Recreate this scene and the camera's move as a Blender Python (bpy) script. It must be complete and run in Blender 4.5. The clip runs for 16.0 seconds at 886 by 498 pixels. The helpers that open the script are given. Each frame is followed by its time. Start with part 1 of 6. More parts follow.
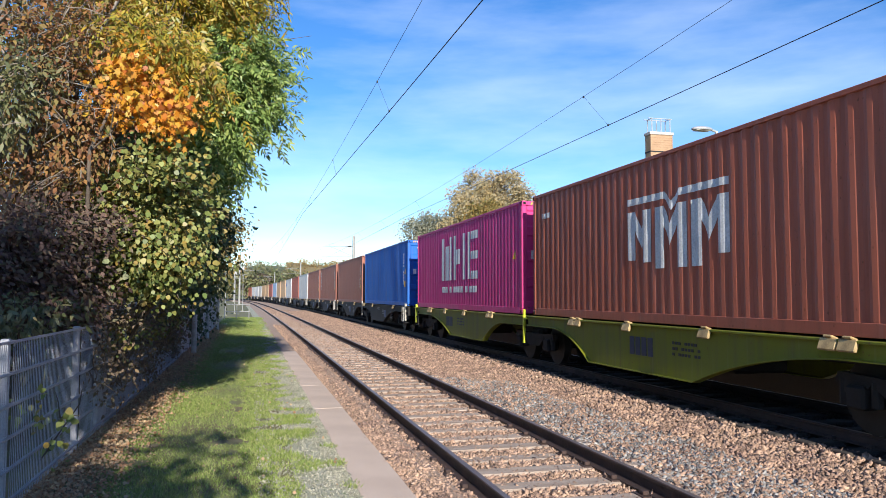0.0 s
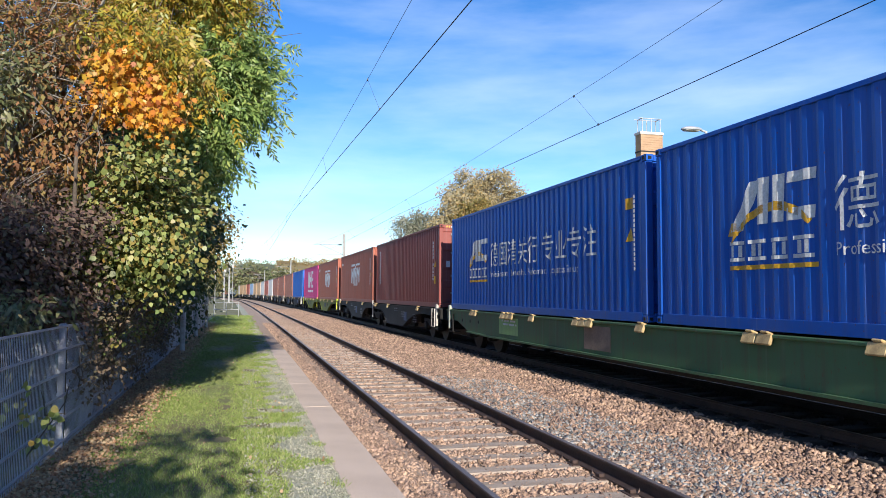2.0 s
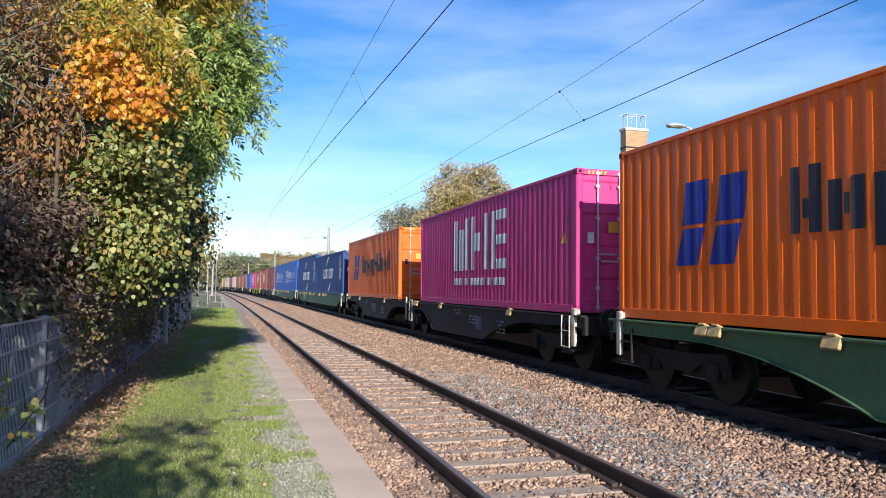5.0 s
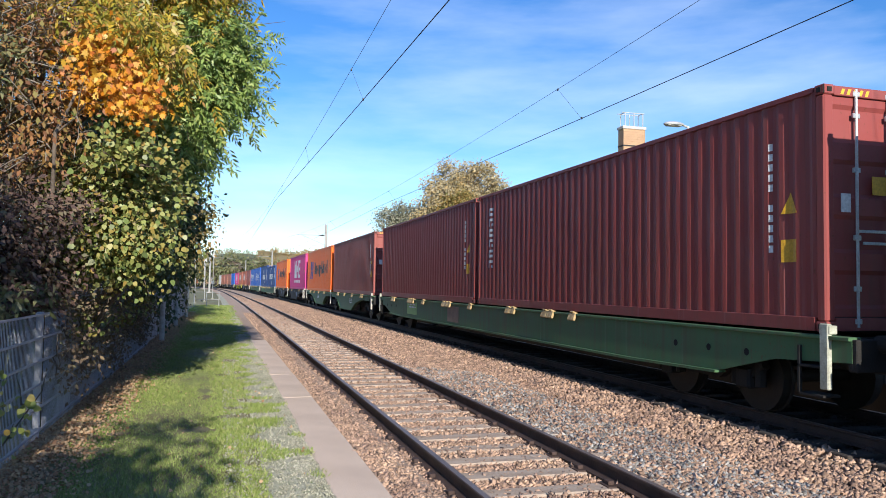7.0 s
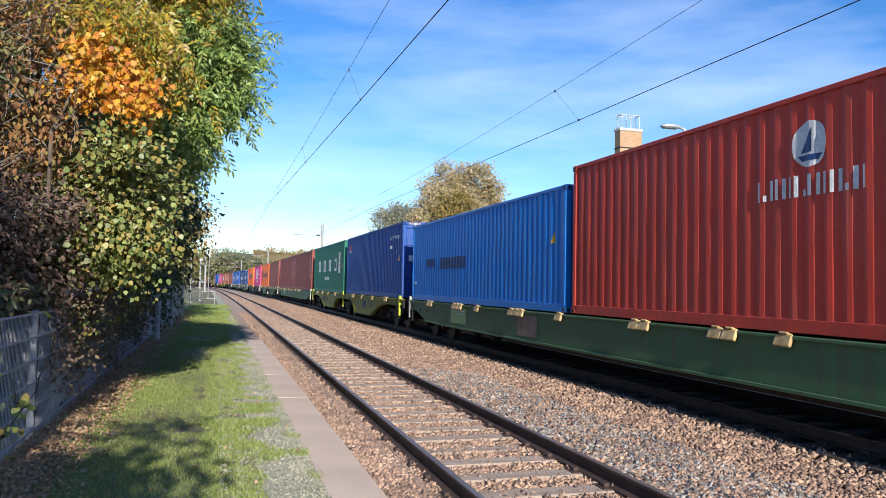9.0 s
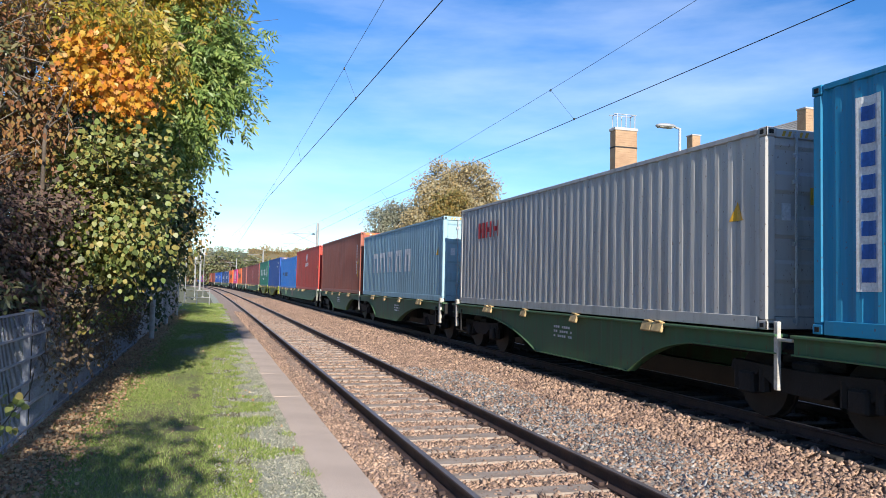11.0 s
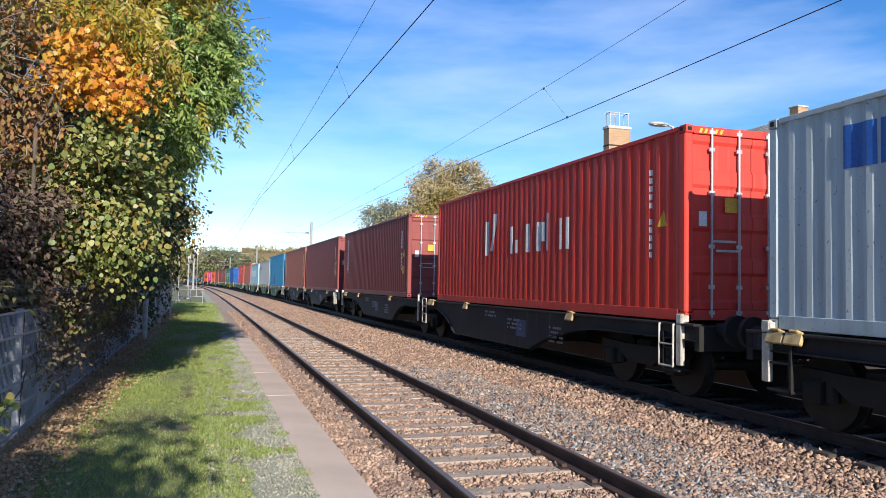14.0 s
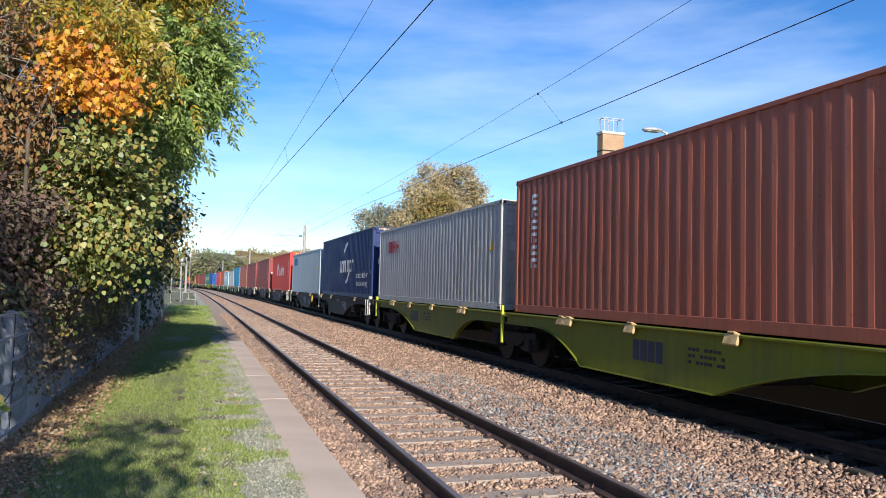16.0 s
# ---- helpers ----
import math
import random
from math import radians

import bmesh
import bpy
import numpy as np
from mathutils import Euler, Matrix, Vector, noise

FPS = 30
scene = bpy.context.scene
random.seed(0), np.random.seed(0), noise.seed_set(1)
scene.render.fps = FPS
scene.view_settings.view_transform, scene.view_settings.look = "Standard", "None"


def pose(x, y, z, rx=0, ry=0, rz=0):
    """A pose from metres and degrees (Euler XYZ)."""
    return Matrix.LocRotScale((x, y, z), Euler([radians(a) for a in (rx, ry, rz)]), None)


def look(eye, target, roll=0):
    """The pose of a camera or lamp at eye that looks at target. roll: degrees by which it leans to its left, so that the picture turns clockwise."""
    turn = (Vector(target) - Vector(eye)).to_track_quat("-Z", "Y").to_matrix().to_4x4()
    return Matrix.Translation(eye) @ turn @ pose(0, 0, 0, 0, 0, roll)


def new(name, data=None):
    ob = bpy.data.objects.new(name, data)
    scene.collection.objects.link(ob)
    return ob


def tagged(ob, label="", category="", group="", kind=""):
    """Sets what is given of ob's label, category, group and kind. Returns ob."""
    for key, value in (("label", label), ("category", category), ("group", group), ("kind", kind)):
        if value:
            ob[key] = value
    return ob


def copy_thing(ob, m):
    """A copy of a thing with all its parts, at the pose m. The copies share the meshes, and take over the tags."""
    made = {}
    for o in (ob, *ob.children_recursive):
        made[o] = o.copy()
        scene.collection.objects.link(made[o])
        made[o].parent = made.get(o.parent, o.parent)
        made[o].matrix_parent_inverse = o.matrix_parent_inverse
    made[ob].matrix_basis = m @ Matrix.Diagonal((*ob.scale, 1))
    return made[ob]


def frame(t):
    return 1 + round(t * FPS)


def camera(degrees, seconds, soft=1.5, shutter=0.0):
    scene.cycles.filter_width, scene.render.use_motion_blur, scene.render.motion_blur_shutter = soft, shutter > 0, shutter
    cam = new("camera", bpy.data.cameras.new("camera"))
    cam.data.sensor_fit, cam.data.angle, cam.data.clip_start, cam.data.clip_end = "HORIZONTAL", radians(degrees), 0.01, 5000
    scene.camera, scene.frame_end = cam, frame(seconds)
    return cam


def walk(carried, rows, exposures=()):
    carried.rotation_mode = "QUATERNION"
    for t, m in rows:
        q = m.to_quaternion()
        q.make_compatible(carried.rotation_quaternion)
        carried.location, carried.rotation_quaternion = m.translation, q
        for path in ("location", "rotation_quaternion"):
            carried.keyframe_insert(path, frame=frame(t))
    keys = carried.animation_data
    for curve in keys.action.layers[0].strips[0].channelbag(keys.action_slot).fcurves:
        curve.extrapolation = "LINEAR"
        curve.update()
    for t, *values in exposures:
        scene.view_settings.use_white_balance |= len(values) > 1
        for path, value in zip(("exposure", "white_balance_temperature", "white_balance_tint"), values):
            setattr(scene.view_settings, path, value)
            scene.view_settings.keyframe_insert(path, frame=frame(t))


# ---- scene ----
# ---- camera: a hand-held phone that pans slowly with the train ----
cam = camera(61.07, 16.0, soft=0.85)
VIEW = (
    (0.0, 0.000, 0.000, 1.757, 14.377, 3.524, 0.12),
    (0.5, 0.006, 0.008, 1.755, 14.512, 3.493, 0.23),
    (1.0, 0.003, 0.009, 1.758, 14.776, 3.508, 0.37),
    (1.5, 0.013, 0.008, 1.757, 14.941, 3.510, 0.37),
    (2.0, 0.018, 0.003, 1.755, 15.095, 3.426, 0.32),
    (2.5, 0.018, 0.008, 1.757, 15.401, 3.245, 0.49),
    (3.0, 0.014, 0.010, 1.755, 15.601, 3.078, 0.60),
    (3.5, 0.017, 0.003, 1.757, 15.801, 3.023, 0.59),
    (4.0, 0.014, 0.001, 1.757, 16.007, 3.006, 0.60),
    (6.5, 0.022, 0.000, 1.754, 16.403, 2.878, 0.81),
    (7.0, 0.019, 0.002, 1.754, 16.449, 2.815, 0.86),
    (7.5, 0.020, 0.013, 1.752, 16.470, 2.780, 0.99),
    (8.0, 0.018, 0.014, 1.757, 16.546, 2.778, 0.99),
    (8.5, 0.011, 0.016, 1.758, 16.673, 2.789, 1.11),
    (9.0, 0.013, 0.010, 1.758, 16.744, 2.866, 1.20),
    (11.5, 0.015, 0.016, 1.756, 17.196, 2.740, 1.19),
    (12.0, 0.017, 0.020, 1.750, 17.278, 2.674, 1.12),
    (12.5, 0.023, 0.022, 1.750, 17.332, 2.670, 1.10),
    (13.0, 0.023, 0.012, 1.755, 17.432, 2.621, 1.11),
    (13.5, 0.023, 0.018, 1.753, 17.504, 2.670, 1.07),
    (14.0, 0.027, 0.016, 1.753, 17.555, 2.702, 1.09),
    (14.5, 0.026, 0.010, 1.756, 17.680, 2.753, 1.13),
    (15.0, 0.024, 0.011, 1.758, 17.801, 2.854, 1.27),
    (15.5, 0.026, 0.010, 1.758, 17.901, 2.938, 1.38),
    (16.0, 0.024, 0.018, 1.756, 18.050, 3.019, 1.43),
)


def view_pose(row):
    """A camera pose from its place, its heading east of the track, its tilt and its lean."""
    t, x, y, z, yaw, tilt, lean = row
    a, b = radians(yaw), radians(tilt)
    way = Vector((math.sin(a) * math.cos(b), math.cos(a) * math.cos(b), math.sin(b)))
    eye = Vector((x, y, z))
    return t, look(eye, eye + way * 10, lean)


walk(cam, [view_pose(r) for r in VIEW], exposures=((0.0, 0.60), (8.0, 0.58), (16.0, 0.54)))

# ---- light: a low autumn sun straight down the track, from behind the camera ----
SUN_EL, SUN_AZ = 21.7, 182.3            # azimuth clockwise from the track's far direction
world = bpy.data.worlds.new("sky")
scene.world = world
world.use_nodes = True


def sky_nodes():
    nt = world.node_tree
    nt.nodes.clear()
    out = nt.nodes.new("ShaderNodeOutputWorld")
    bg = nt.nodes.new("ShaderNodeBackground")
    sky = nt.nodes.new("ShaderNodeTexSky")
    sky.sky_type, sky.sun_disc = "NISHITA", False
    sky.sun_elevation, sky.sun_rotation = radians(SUN_EL), radians(SUN_AZ)
    sky.air_density, sky.dust_density, sky.ozone_density = 0.85, 0.0, 3.0
    # thin bands of high cloud
    co = nt.nodes.new("ShaderNodeTexCoord")
    mp = nt.nodes.new("ShaderNodeMapping")
    mp.inputs["Scale"].default_value = (1.3, 1.3, 6.0)
    mp.inputs["Rotation"].default_value = (0.03, -0.05, 0.2)
    mp.inputs["Location"].default_value = (0.35, 0.2, 0.1)
    n1 = nt.nodes.new("ShaderNodeTexNoise")
    n1.inputs["Scale"].default_value, n1.inputs["Detail"].default_value, n1.inputs["Roughness"].default_value = 1.7, 7.0, 0.55
    ramp = nt.nodes.new("ShaderNodeValToRGB")
    ramp.color_ramp.elements[0].position, ramp.color_ramp.elements[1].position = 0.42, 0.80
    mix = nt.nodes.new("ShaderNodeMixRGB")
    mix.inputs["Color2"].default_value = (9.0, 9.4, 10.0, 1)
    mul = nt.nodes.new("ShaderNodeMath")
    mul.operation = "MULTIPLY"
    mul.inputs[1].default_value = 0.29
    L = nt.links.new
    L(co.outputs["Generated"], mp.inputs["Vector"])
    L(mp.outputs["Vector"], n1.inputs["Vector"])
    L(n1.outputs["Fac"], ramp.inputs["Fac"])
    L(ramp.outputs["Color"], mul.inputs[0])
    L(mul.outputs[0], mix.inputs["Fac"])
    L(sky.outputs["Color"], mix.inputs["Color1"])
    hue = nt.nodes.new("ShaderNodeHueSaturation")
    hue.inputs["Hue"].default_value = 0.508
    hue.inputs["Saturation"].default_value, hue.inputs["Value"].default_value = 1.26, 1.28
    L(mix.outputs["Color"], hue.inputs["Color"])
    L(hue.outputs["Color"], bg.inputs["Color"])
    bg.inputs["Strength"].default_value = 0.10
    L(bg.outputs["Background"], out.inputs["Surface"])


sky_nodes()
sun = new("sun", bpy.data.lights.new("sun", "SUN"))
sun.data.energy, sun.data.angle, sun.data.color = 5.0, radians(0.5), (1.0, 0.93, 0.82)
_a, _e = radians(SUN_AZ), radians(SUN_EL)
SUN_FROM = Vector((math.sin(_a) * math.cos(_e), math.cos(_a) * math.cos(_e), math.sin(_e)))
sun.matrix_world = look(SUN_FROM * 60, (0, 0, 0))


# ---- materials ----
def material(name, colour, dark=None, rough=0.7, metal=0.0, scale=3.0, fine=40.0, bump=0.1, spots=None, spot_at=0.62,
             per_piece=0.0, per_island=0.0, stretch=(1, 1, 1), spread=0.35):
    """A surface: a colour, a second tone in broad patches, fine grain, spots of a third tone, relief."""
    m = bpy.data.materials.new(name)
    m.use_nodes = True
    nt = m.node_tree
    L = nt.links.new
    bs = nt.nodes["Principled BSDF"]
    bs.inputs["Roughness"].default_value, bs.inputs["Metallic"].default_value = rough, metal
    co = nt.nodes.new("ShaderNodeTexCoord")
    mp = nt.nodes.new("ShaderNodeMapping")
    mp.inputs["Scale"].default_value = stretch
    L(co.outputs["Object"], mp.inputs["Vector"])

    def grain(s, detail=5.0):
        n = nt.nodes.new("ShaderNodeTexNoise")
        n.inputs["Scale"].default_value, n.inputs["Detail"].default_value = s, detail
        L(mp.outputs["Vector"], n.inputs["Vector"])
        return n.outputs["Fac"]

    def span(fac, lo, hi):
        r = nt.nodes.new("ShaderNodeMapRange")
        r.inputs["From Min"].default_value, r.inputs["From Max"].default_value = lo, hi
        L(fac, r.inputs["Value"])
        return r.outputs["Result"]

    def blend(fac, a, b):
        x = nt.nodes.new("ShaderNodeMixRGB")
        L(fac, x.inputs["Fac"])
        for key, v in (("Color1", a), ("Color2", b)):
            if isinstance(v, tuple):
                x.inputs[key].default_value = (*v, 1)
            else:
                L(v, x.inputs[key])
        return x.outputs["Color"]

    dark = dark or tuple(c * 0.6 for c in colour)
    broad, close = grain(scale), grain(fine, 3.0)
    c = blend(span(broad, 0.5 - spread / 2, 0.5 + spread / 2), colour, dark)
    c = blend(span(close, 0.35, 0.75), c, blend_dim(nt, c))
    if spots:
        c = blend(span(grain(scale * 2.3), spot_at, spot_at + 0.06), c, spots)
    if per_piece or per_island:
        hue = nt.nodes.new("ShaderNodeHueSaturation")
        if per_piece:
            src = nt.nodes.new("ShaderNodeObjectInfo").outputs["Random"]
        else:
            src = nt.nodes.new("ShaderNodeNewGeometry").outputs["Random Per Island"]
        amount = per_piece or per_island
        r = nt.nodes.new("ShaderNodeMapRange")
        r.inputs["To Min"].default_value, r.inputs["To Max"].default_value = 1 - amount, 1 + amount
        L(src, r.inputs["Value"])
        L(r.outputs["Result"], hue.inputs["Value"])
        L(c, hue.inputs["Color"])
        c = hue.outputs["Color"]
    L(c, bs.inputs["Base Color"])
    if bump:
        b = nt.nodes.new("ShaderNodeBump")
        b.inputs["Strength"].default_value, b.inputs["Distance"].default_value = bump, 0.02
        L(close, b.inputs["Height"])
        L(b.outputs["Normal"], bs.inputs["Normal"])
    return m


def blend_dim(nt, colour):
    x = nt.nodes.new("ShaderNodeMixRGB")
    x.blend_type = "MULTIPLY"
    x.inputs["Fac"].default_value = 1.0
    x.inputs["Color2"].default_value = (0.72, 0.72, 0.72, 1)
    nt.links.new(colour, x.inputs["Color1"])
    return x.outputs["Color"]


def paint(name, colour, rough=0.5, dirt=(0.10, 0.065, 0.05), amount=0.5):
    """Old container paint: faded patches, rain streaks running down, rust freckles."""
    m = bpy.data.materials.new(name)
    m.use_nodes = True
    nt = m.node_tree
    L = nt.links.new
    bs = nt.nodes["Principled BSDF"]
    bs.inputs["Roughness"].default_value = rough
    bs.inputs["Specular IOR Level"].default_value = 0.3
    co = nt.nodes.new("ShaderNodeTexCoord")
    info = nt.nodes.new("ShaderNodeObjectInfo")
    off = nt.nodes.new("ShaderNodeVectorMath")
    off.operation = "ADD"
    L(co.outputs["Object"], off.inputs[0])
    com = nt.nodes.new("ShaderNodeCombineXYZ")
    sc = nt.nodes.new("ShaderNodeMath")
    sc.operation = "MULTIPLY"
    sc.inputs[1].default_value = 30.0
    L(info.outputs["Random"], sc.inputs[0])
    L(sc.outputs[0], com.inputs["Y"])
    L(com.outputs[0], off.inputs[1])

    def noise_at(scale, stretch, detail, lo, hi):
        mp = nt.nodes.new("ShaderNodeMapping")
        mp.inputs["Scale"].default_value = stretch
        n = nt.nodes.new("ShaderNodeTexNoise")
        n.inputs["Scale"].default_value, n.inputs["Detail"].default_value = scale, detail
        r = nt.nodes.new("ShaderNodeMapRange")
        r.inputs["From Min"].default_value, r.inputs["From Max"].default_value = lo, hi
        L(off.outputs[0], mp.inputs["Vector"])
        L(mp.outputs["Vector"], n.inputs["Vector"])
        L(n.outputs["Fac"], r.inputs["Value"])
        return r.outputs["Result"], n.outputs["Fac"]

    def mixed(fac, a, b, top):
        s = nt.nodes.new("ShaderNodeMath")
        s.operation = "MULTIPLY"
        s.inputs[1].default_value = top
        L(fac, s.inputs[0])
        x = nt.nodes.new("ShaderNodeMixRGB")
        L(s.outputs[0], x.inputs["Fac"])
        for key, v in (("Color1", a), ("Color2", b)):
            if isinstance(v, tuple):
                x.inputs[key].default_value = (*v, 1)
            else:
                L(v, x.inputs[key])
        return x.outputs["Color"]

    faded = tuple(c * 0.9 + 0.025 for c in colour)
    fade, _ = noise_at(0.9, (1, 1, 1), 4, 0.4, 0.7)
    streak, _ = noise_at(7.0, (1, 1, 0.05), 5, 0.48, 0.78)
    bloom, _ = noise_at(11.0, (1, 1, 0.035), 4, 0.62, 0.74)
    freckle, fine = noise_at(26.0, (1, 1, 0.6), 3, 0.66, 0.72)
    c = mixed(fade, colour, faded, 0.6)
    c = mixed(streak, c, dirt, amount)
    c = mixed(bloom, c, tuple(v * 0.8 + 0.10 for v in colour), 0.4)
    c = mixed(freckle, c, (0.13, 0.05, 0.025), 0.6)
    L(c, bs.inputs["Base Color"])
    b = nt.nodes.new("ShaderNodeBump")
    b.inputs["Strength"].default_value, b.inputs["Distance"].default_value = 0.06, 0.02
    L(fine, b.inputs["Height"])
    L(b.outputs["Normal"], bs.inputs["Normal"])
    return m


def leaf_material(name, colours, rough=0.45):
    """Leaves in several tones, picked leaf by leaf; light shines through a little."""
    m = bpy.data.materials.new(name)
    m.use_nodes = True
    nt = m.node_tree
    L = nt.links.new
    bs = nt.nodes["Principled BSDF"]
    bs.inputs["Roughness"].default_value = rough
    geo = nt.nodes.new("ShaderNodeNewGeometry")
    ramp = nt.nodes.new("ShaderNodeValToRGB")
    els = ramp.color_ramp.elements
    while len(els) < len(colours):
        els.new(0.5)
    for i, c in enumerate(colours):
        els[i].position, els[i].color = i / (len(colours) - 1), (*c, 1)
    L(geo.outputs["Random Per Island"], ramp.inputs["Fac"])
    L(ramp.outputs["Color"], bs.inputs["Base Color"])
    tr = nt.nodes.new("ShaderNodeBsdfTranslucent")
    L(ramp.outputs["Color"], tr.inputs["Color"])
    mix = nt.nodes.new("ShaderNodeMixShader")
    mix.inputs["Fac"].default_value = 0.3
    out = nt.nodes["Material Output"]
    L(bs.outputs[0], mix.inputs[1])
    L(tr.outputs[0], mix.inputs[2])
    L(mix.outputs[0], out.inputs["Surface"])
    return m


M = {}
M["grass_soil"] = material("grass_soil", (0.19, 0.21, 0.085), (0.17, 0.135, 0.08), 0.9, scale=1.3, fine=60, bump=0.5)
M["field"] = material("field", (0.13, 0.16, 0.05), (0.16, 0.13, 0.06), 0.95, scale=0.05, fine=2, bump=0.3)
M["gravel"] = material("gravel", (0.45, 0.44, 0.35), (0.36, 0.37, 0.26), 0.95, scale=9, fine=90, bump=0.8, spots=(0.16, 0.2, 0.07), spot_at=0.6)
M["slab"] = material("slab", (0.70, 0.555, 0.445), (0.58, 0.45, 0.36), 0.9, scale=1.3, fine=70, bump=0.2, per_piece=0.03, spots=(0.47, 0.37, 0.29), spot_at=0.66)
# near-black: the shade under the train is put into this ballast colour
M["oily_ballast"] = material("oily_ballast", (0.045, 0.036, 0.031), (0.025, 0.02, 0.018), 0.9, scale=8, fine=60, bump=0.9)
M["ballast_bed"] = material("ballast_bed", (0.50, 0.37, 0.28), (0.34, 0.24, 0.18), 0.95, scale=12, fine=70, bump=0.9)
M["stone"] = material("stone", (0.46, 0.31, 0.22), (0.31, 0.20, 0.15), 0.85, scale=2, fine=50, bump=0.3, per_island=0.5)
M["grey_stone"] = material("grey_stone", (0.33, 0.32, 0.31), (0.22, 0.21, 0.20), 0.85, scale=2, fine=50, bump=0.3, per_island=0.55)
# sleepers of the far track, darkened in colour to stand for the train's shade
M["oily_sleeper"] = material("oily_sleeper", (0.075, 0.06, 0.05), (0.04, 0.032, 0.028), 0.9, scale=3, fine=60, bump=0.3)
M["sleeper"] = material("sleeper", (0.50, 0.41, 0.34), (0.38, 0.29, 0.225), 0.9, scale=3, fine=60, bump=0.3, per_piece=0.12, stretch=(0.6, 2, 2))
M["rail_rust"] = material("rail_rust", (0.075, 0.043, 0.035), (0.04, 0.025, 0.022), 0.75, scale=4, fine=50, bump=0.2)
M["rail_head"] = material("rail_head", (0.30, 0.26, 0.24), (0.22, 0.18, 0.16), 0.5, metal=0.55, scale=2, fine=60, bump=0.05)


# ---- building helpers ----
def part(name, bm, mat, parent=None, label="", smooth=False):
    """Links a bmesh as one mesh object under a thing or part."""
    me = bpy.data.meshes.new(name)
    if smooth:
        for f in bm.faces:
            f.smooth = True
    bm.to_mesh(me)
    bm.free()
    for m in mat if isinstance(mat, (list, tuple)) else [mat]:
        me.materials.append(m)
    ob = new(name, me)
    if parent is not None:
        ob.parent = parent
    if label:
        ob["label"] = label
    return ob


def again(ob, parent, m, mat=None):
    """Another piece on the same mesh."""
    o = new(ob.name.split(".")[0], ob.data)
    o.parent = parent
    o.matrix_basis = m
    return o


def box(bm, lo, hi, bevel=0.0):
    c = [(a + b) / 2 for a, b in zip(lo, hi)]
    s = [abs(b - a) for a, b in zip(lo, hi)]
    r = bmesh.ops.create_cube(bm, size=1, matrix=Matrix.LocRotScale(c, None, s))
    if bevel:
        es = {e for v in r["verts"] for e in v.link_edges}
        bmesh.ops.bevel(bm, geom=list(es), offset=bevel, segments=1, affect="EDGES")
    return bm


def tube(bm, a, b, r, n=8, r2=None):
    a, b = Vector(a), Vector(b)
    d = b - a
    m = Matrix.Translation((a + b) / 2) @ d.to_track_quat("Z", "Y").to_matrix().to_4x4()
    bmesh.ops.create_cone(bm, cap_ends=True, segments=n, radius1=r, radius2=r if r2 is None else r2, depth=d.length, matrix=m)
    return bm


def prism(bm, outline, axis, lo, hi):
    """Extrudes an outline of (u, v) along an axis. x: (y, z); y: (x, z); z: (x, y)."""
    def at(u, v, w):
        return {"x": (w, u, v), "y": (u, w, v), "z": (u, v, w)}[axis]
    a = [bm.verts.new(at(u, v, lo)) for u, v in outline]
    b = [bm.verts.new(at(u, v, hi)) for u, v in outline]
    n = len(outline)
    bm.faces.new(a)
    bm.faces.new(b[::-1])
    for i in range(n):
        bm.faces.new((a[i], b[i], b[(i + 1) % n], a[(i + 1) % n]))
    bmesh.ops.recalc_face_normals(bm, faces=bm.faces[:])
    return bm


def empty(name, m=None):
    e = new(name)
    e.empty_display_size = 0.3
    if m is not None:
        e.matrix_basis = m
    return e


# ---- the line: straight past the camera, then bending gently to the left ----
NEAR_X, FAR_X, RAIL_Z = 2.806, 7.922, 0.12
BENDS = ((10.0, 1 / 6000), (150.0, 1 / 2000), (270.0, 1 / 700))


def _line():
    s, x, y, th, rows = -420.0, 0.0, -420.0, 0.0, []
    while s < 520:
        rows.append((s, x, y, th))
        k = 0.0
        for at, v in BENDS:
            if s >= at:
                k = v
        th += k
        x -= math.sin(th)
        y += math.cos(th)
        s += 1.0
    return np.array(rows)


LINE = _line()


def on_line(s, off, z=0.0):
    """Place and heading (degrees to the left) at a run of s metres, off metres to the side."""
    x, y, th = (float(np.interp(s, LINE[:, 0], LINE[:, i])) for i in (1, 2, 3))
    return Vector((x + off * math.cos(th), y + off * math.sin(th), z)), math.degrees(th)


def swept(name, outline, off, s0, s1, mats, parent, step=4.0, pick=None, label=""):
    """A profile of (across, up) swept along the line."""
    bm = bmesh.new()
    prev = None
    n = int((s1 - s0) / step)
    for i in range(n + 1):
        s = s0 + (s1 - s0) * i / n
        ring = [bm.verts.new(on_line(s, off + u, v)[0]) for u, v in outline]
        if prev:
            for j in range(len(outline)):
                k = (j + 1) % len(outline)
                f = bm.faces.new((prev[j], prev[k], ring[k], ring[j]))
                if pick:
                    f.material_index = pick(j)
        prev = ring
    bmesh.ops.recalc_face_normals(bm, faces=bm.faces[:])
    return part(name, bm, mats, parent, label)


# ---- ground ----
def strip(name, xs_zs, s0, s1, mat, step=2.0, label="", category="", wob=0.0):
    """A band of ground along the line, its cross-section given as (x, z)."""
    bm = bmesh.new()
    prev = None
    n = int((s1 - s0) / step)
    for i in range(n + 1):
        s = s0 + (s1 - s0) * i / n
        ring = []
        for j, (u, v) in enumerate(xs_zs):
            w = wob * noise.noise((s * 0.35, u * 2.1, 4.0)) if 0 < j < len(xs_zs) - 1 else 0
            p = on_line(s, u + (wob * 1.5 * noise.noise((s * 0.5, 7.0, u)) if j in (0, len(xs_zs) - 1) else 0), v + w)[0]
            ring.append(bm.verts.new(p))
        if prev:
            for j in range(len(xs_zs) - 1):
                bm.faces.new((prev[j], prev[j + 1], ring[j + 1], ring[j]))
        prev = ring
    ob = part(name, bm, mat, None, smooth=True)
    return tagged(ob, label, category, kind="structure")


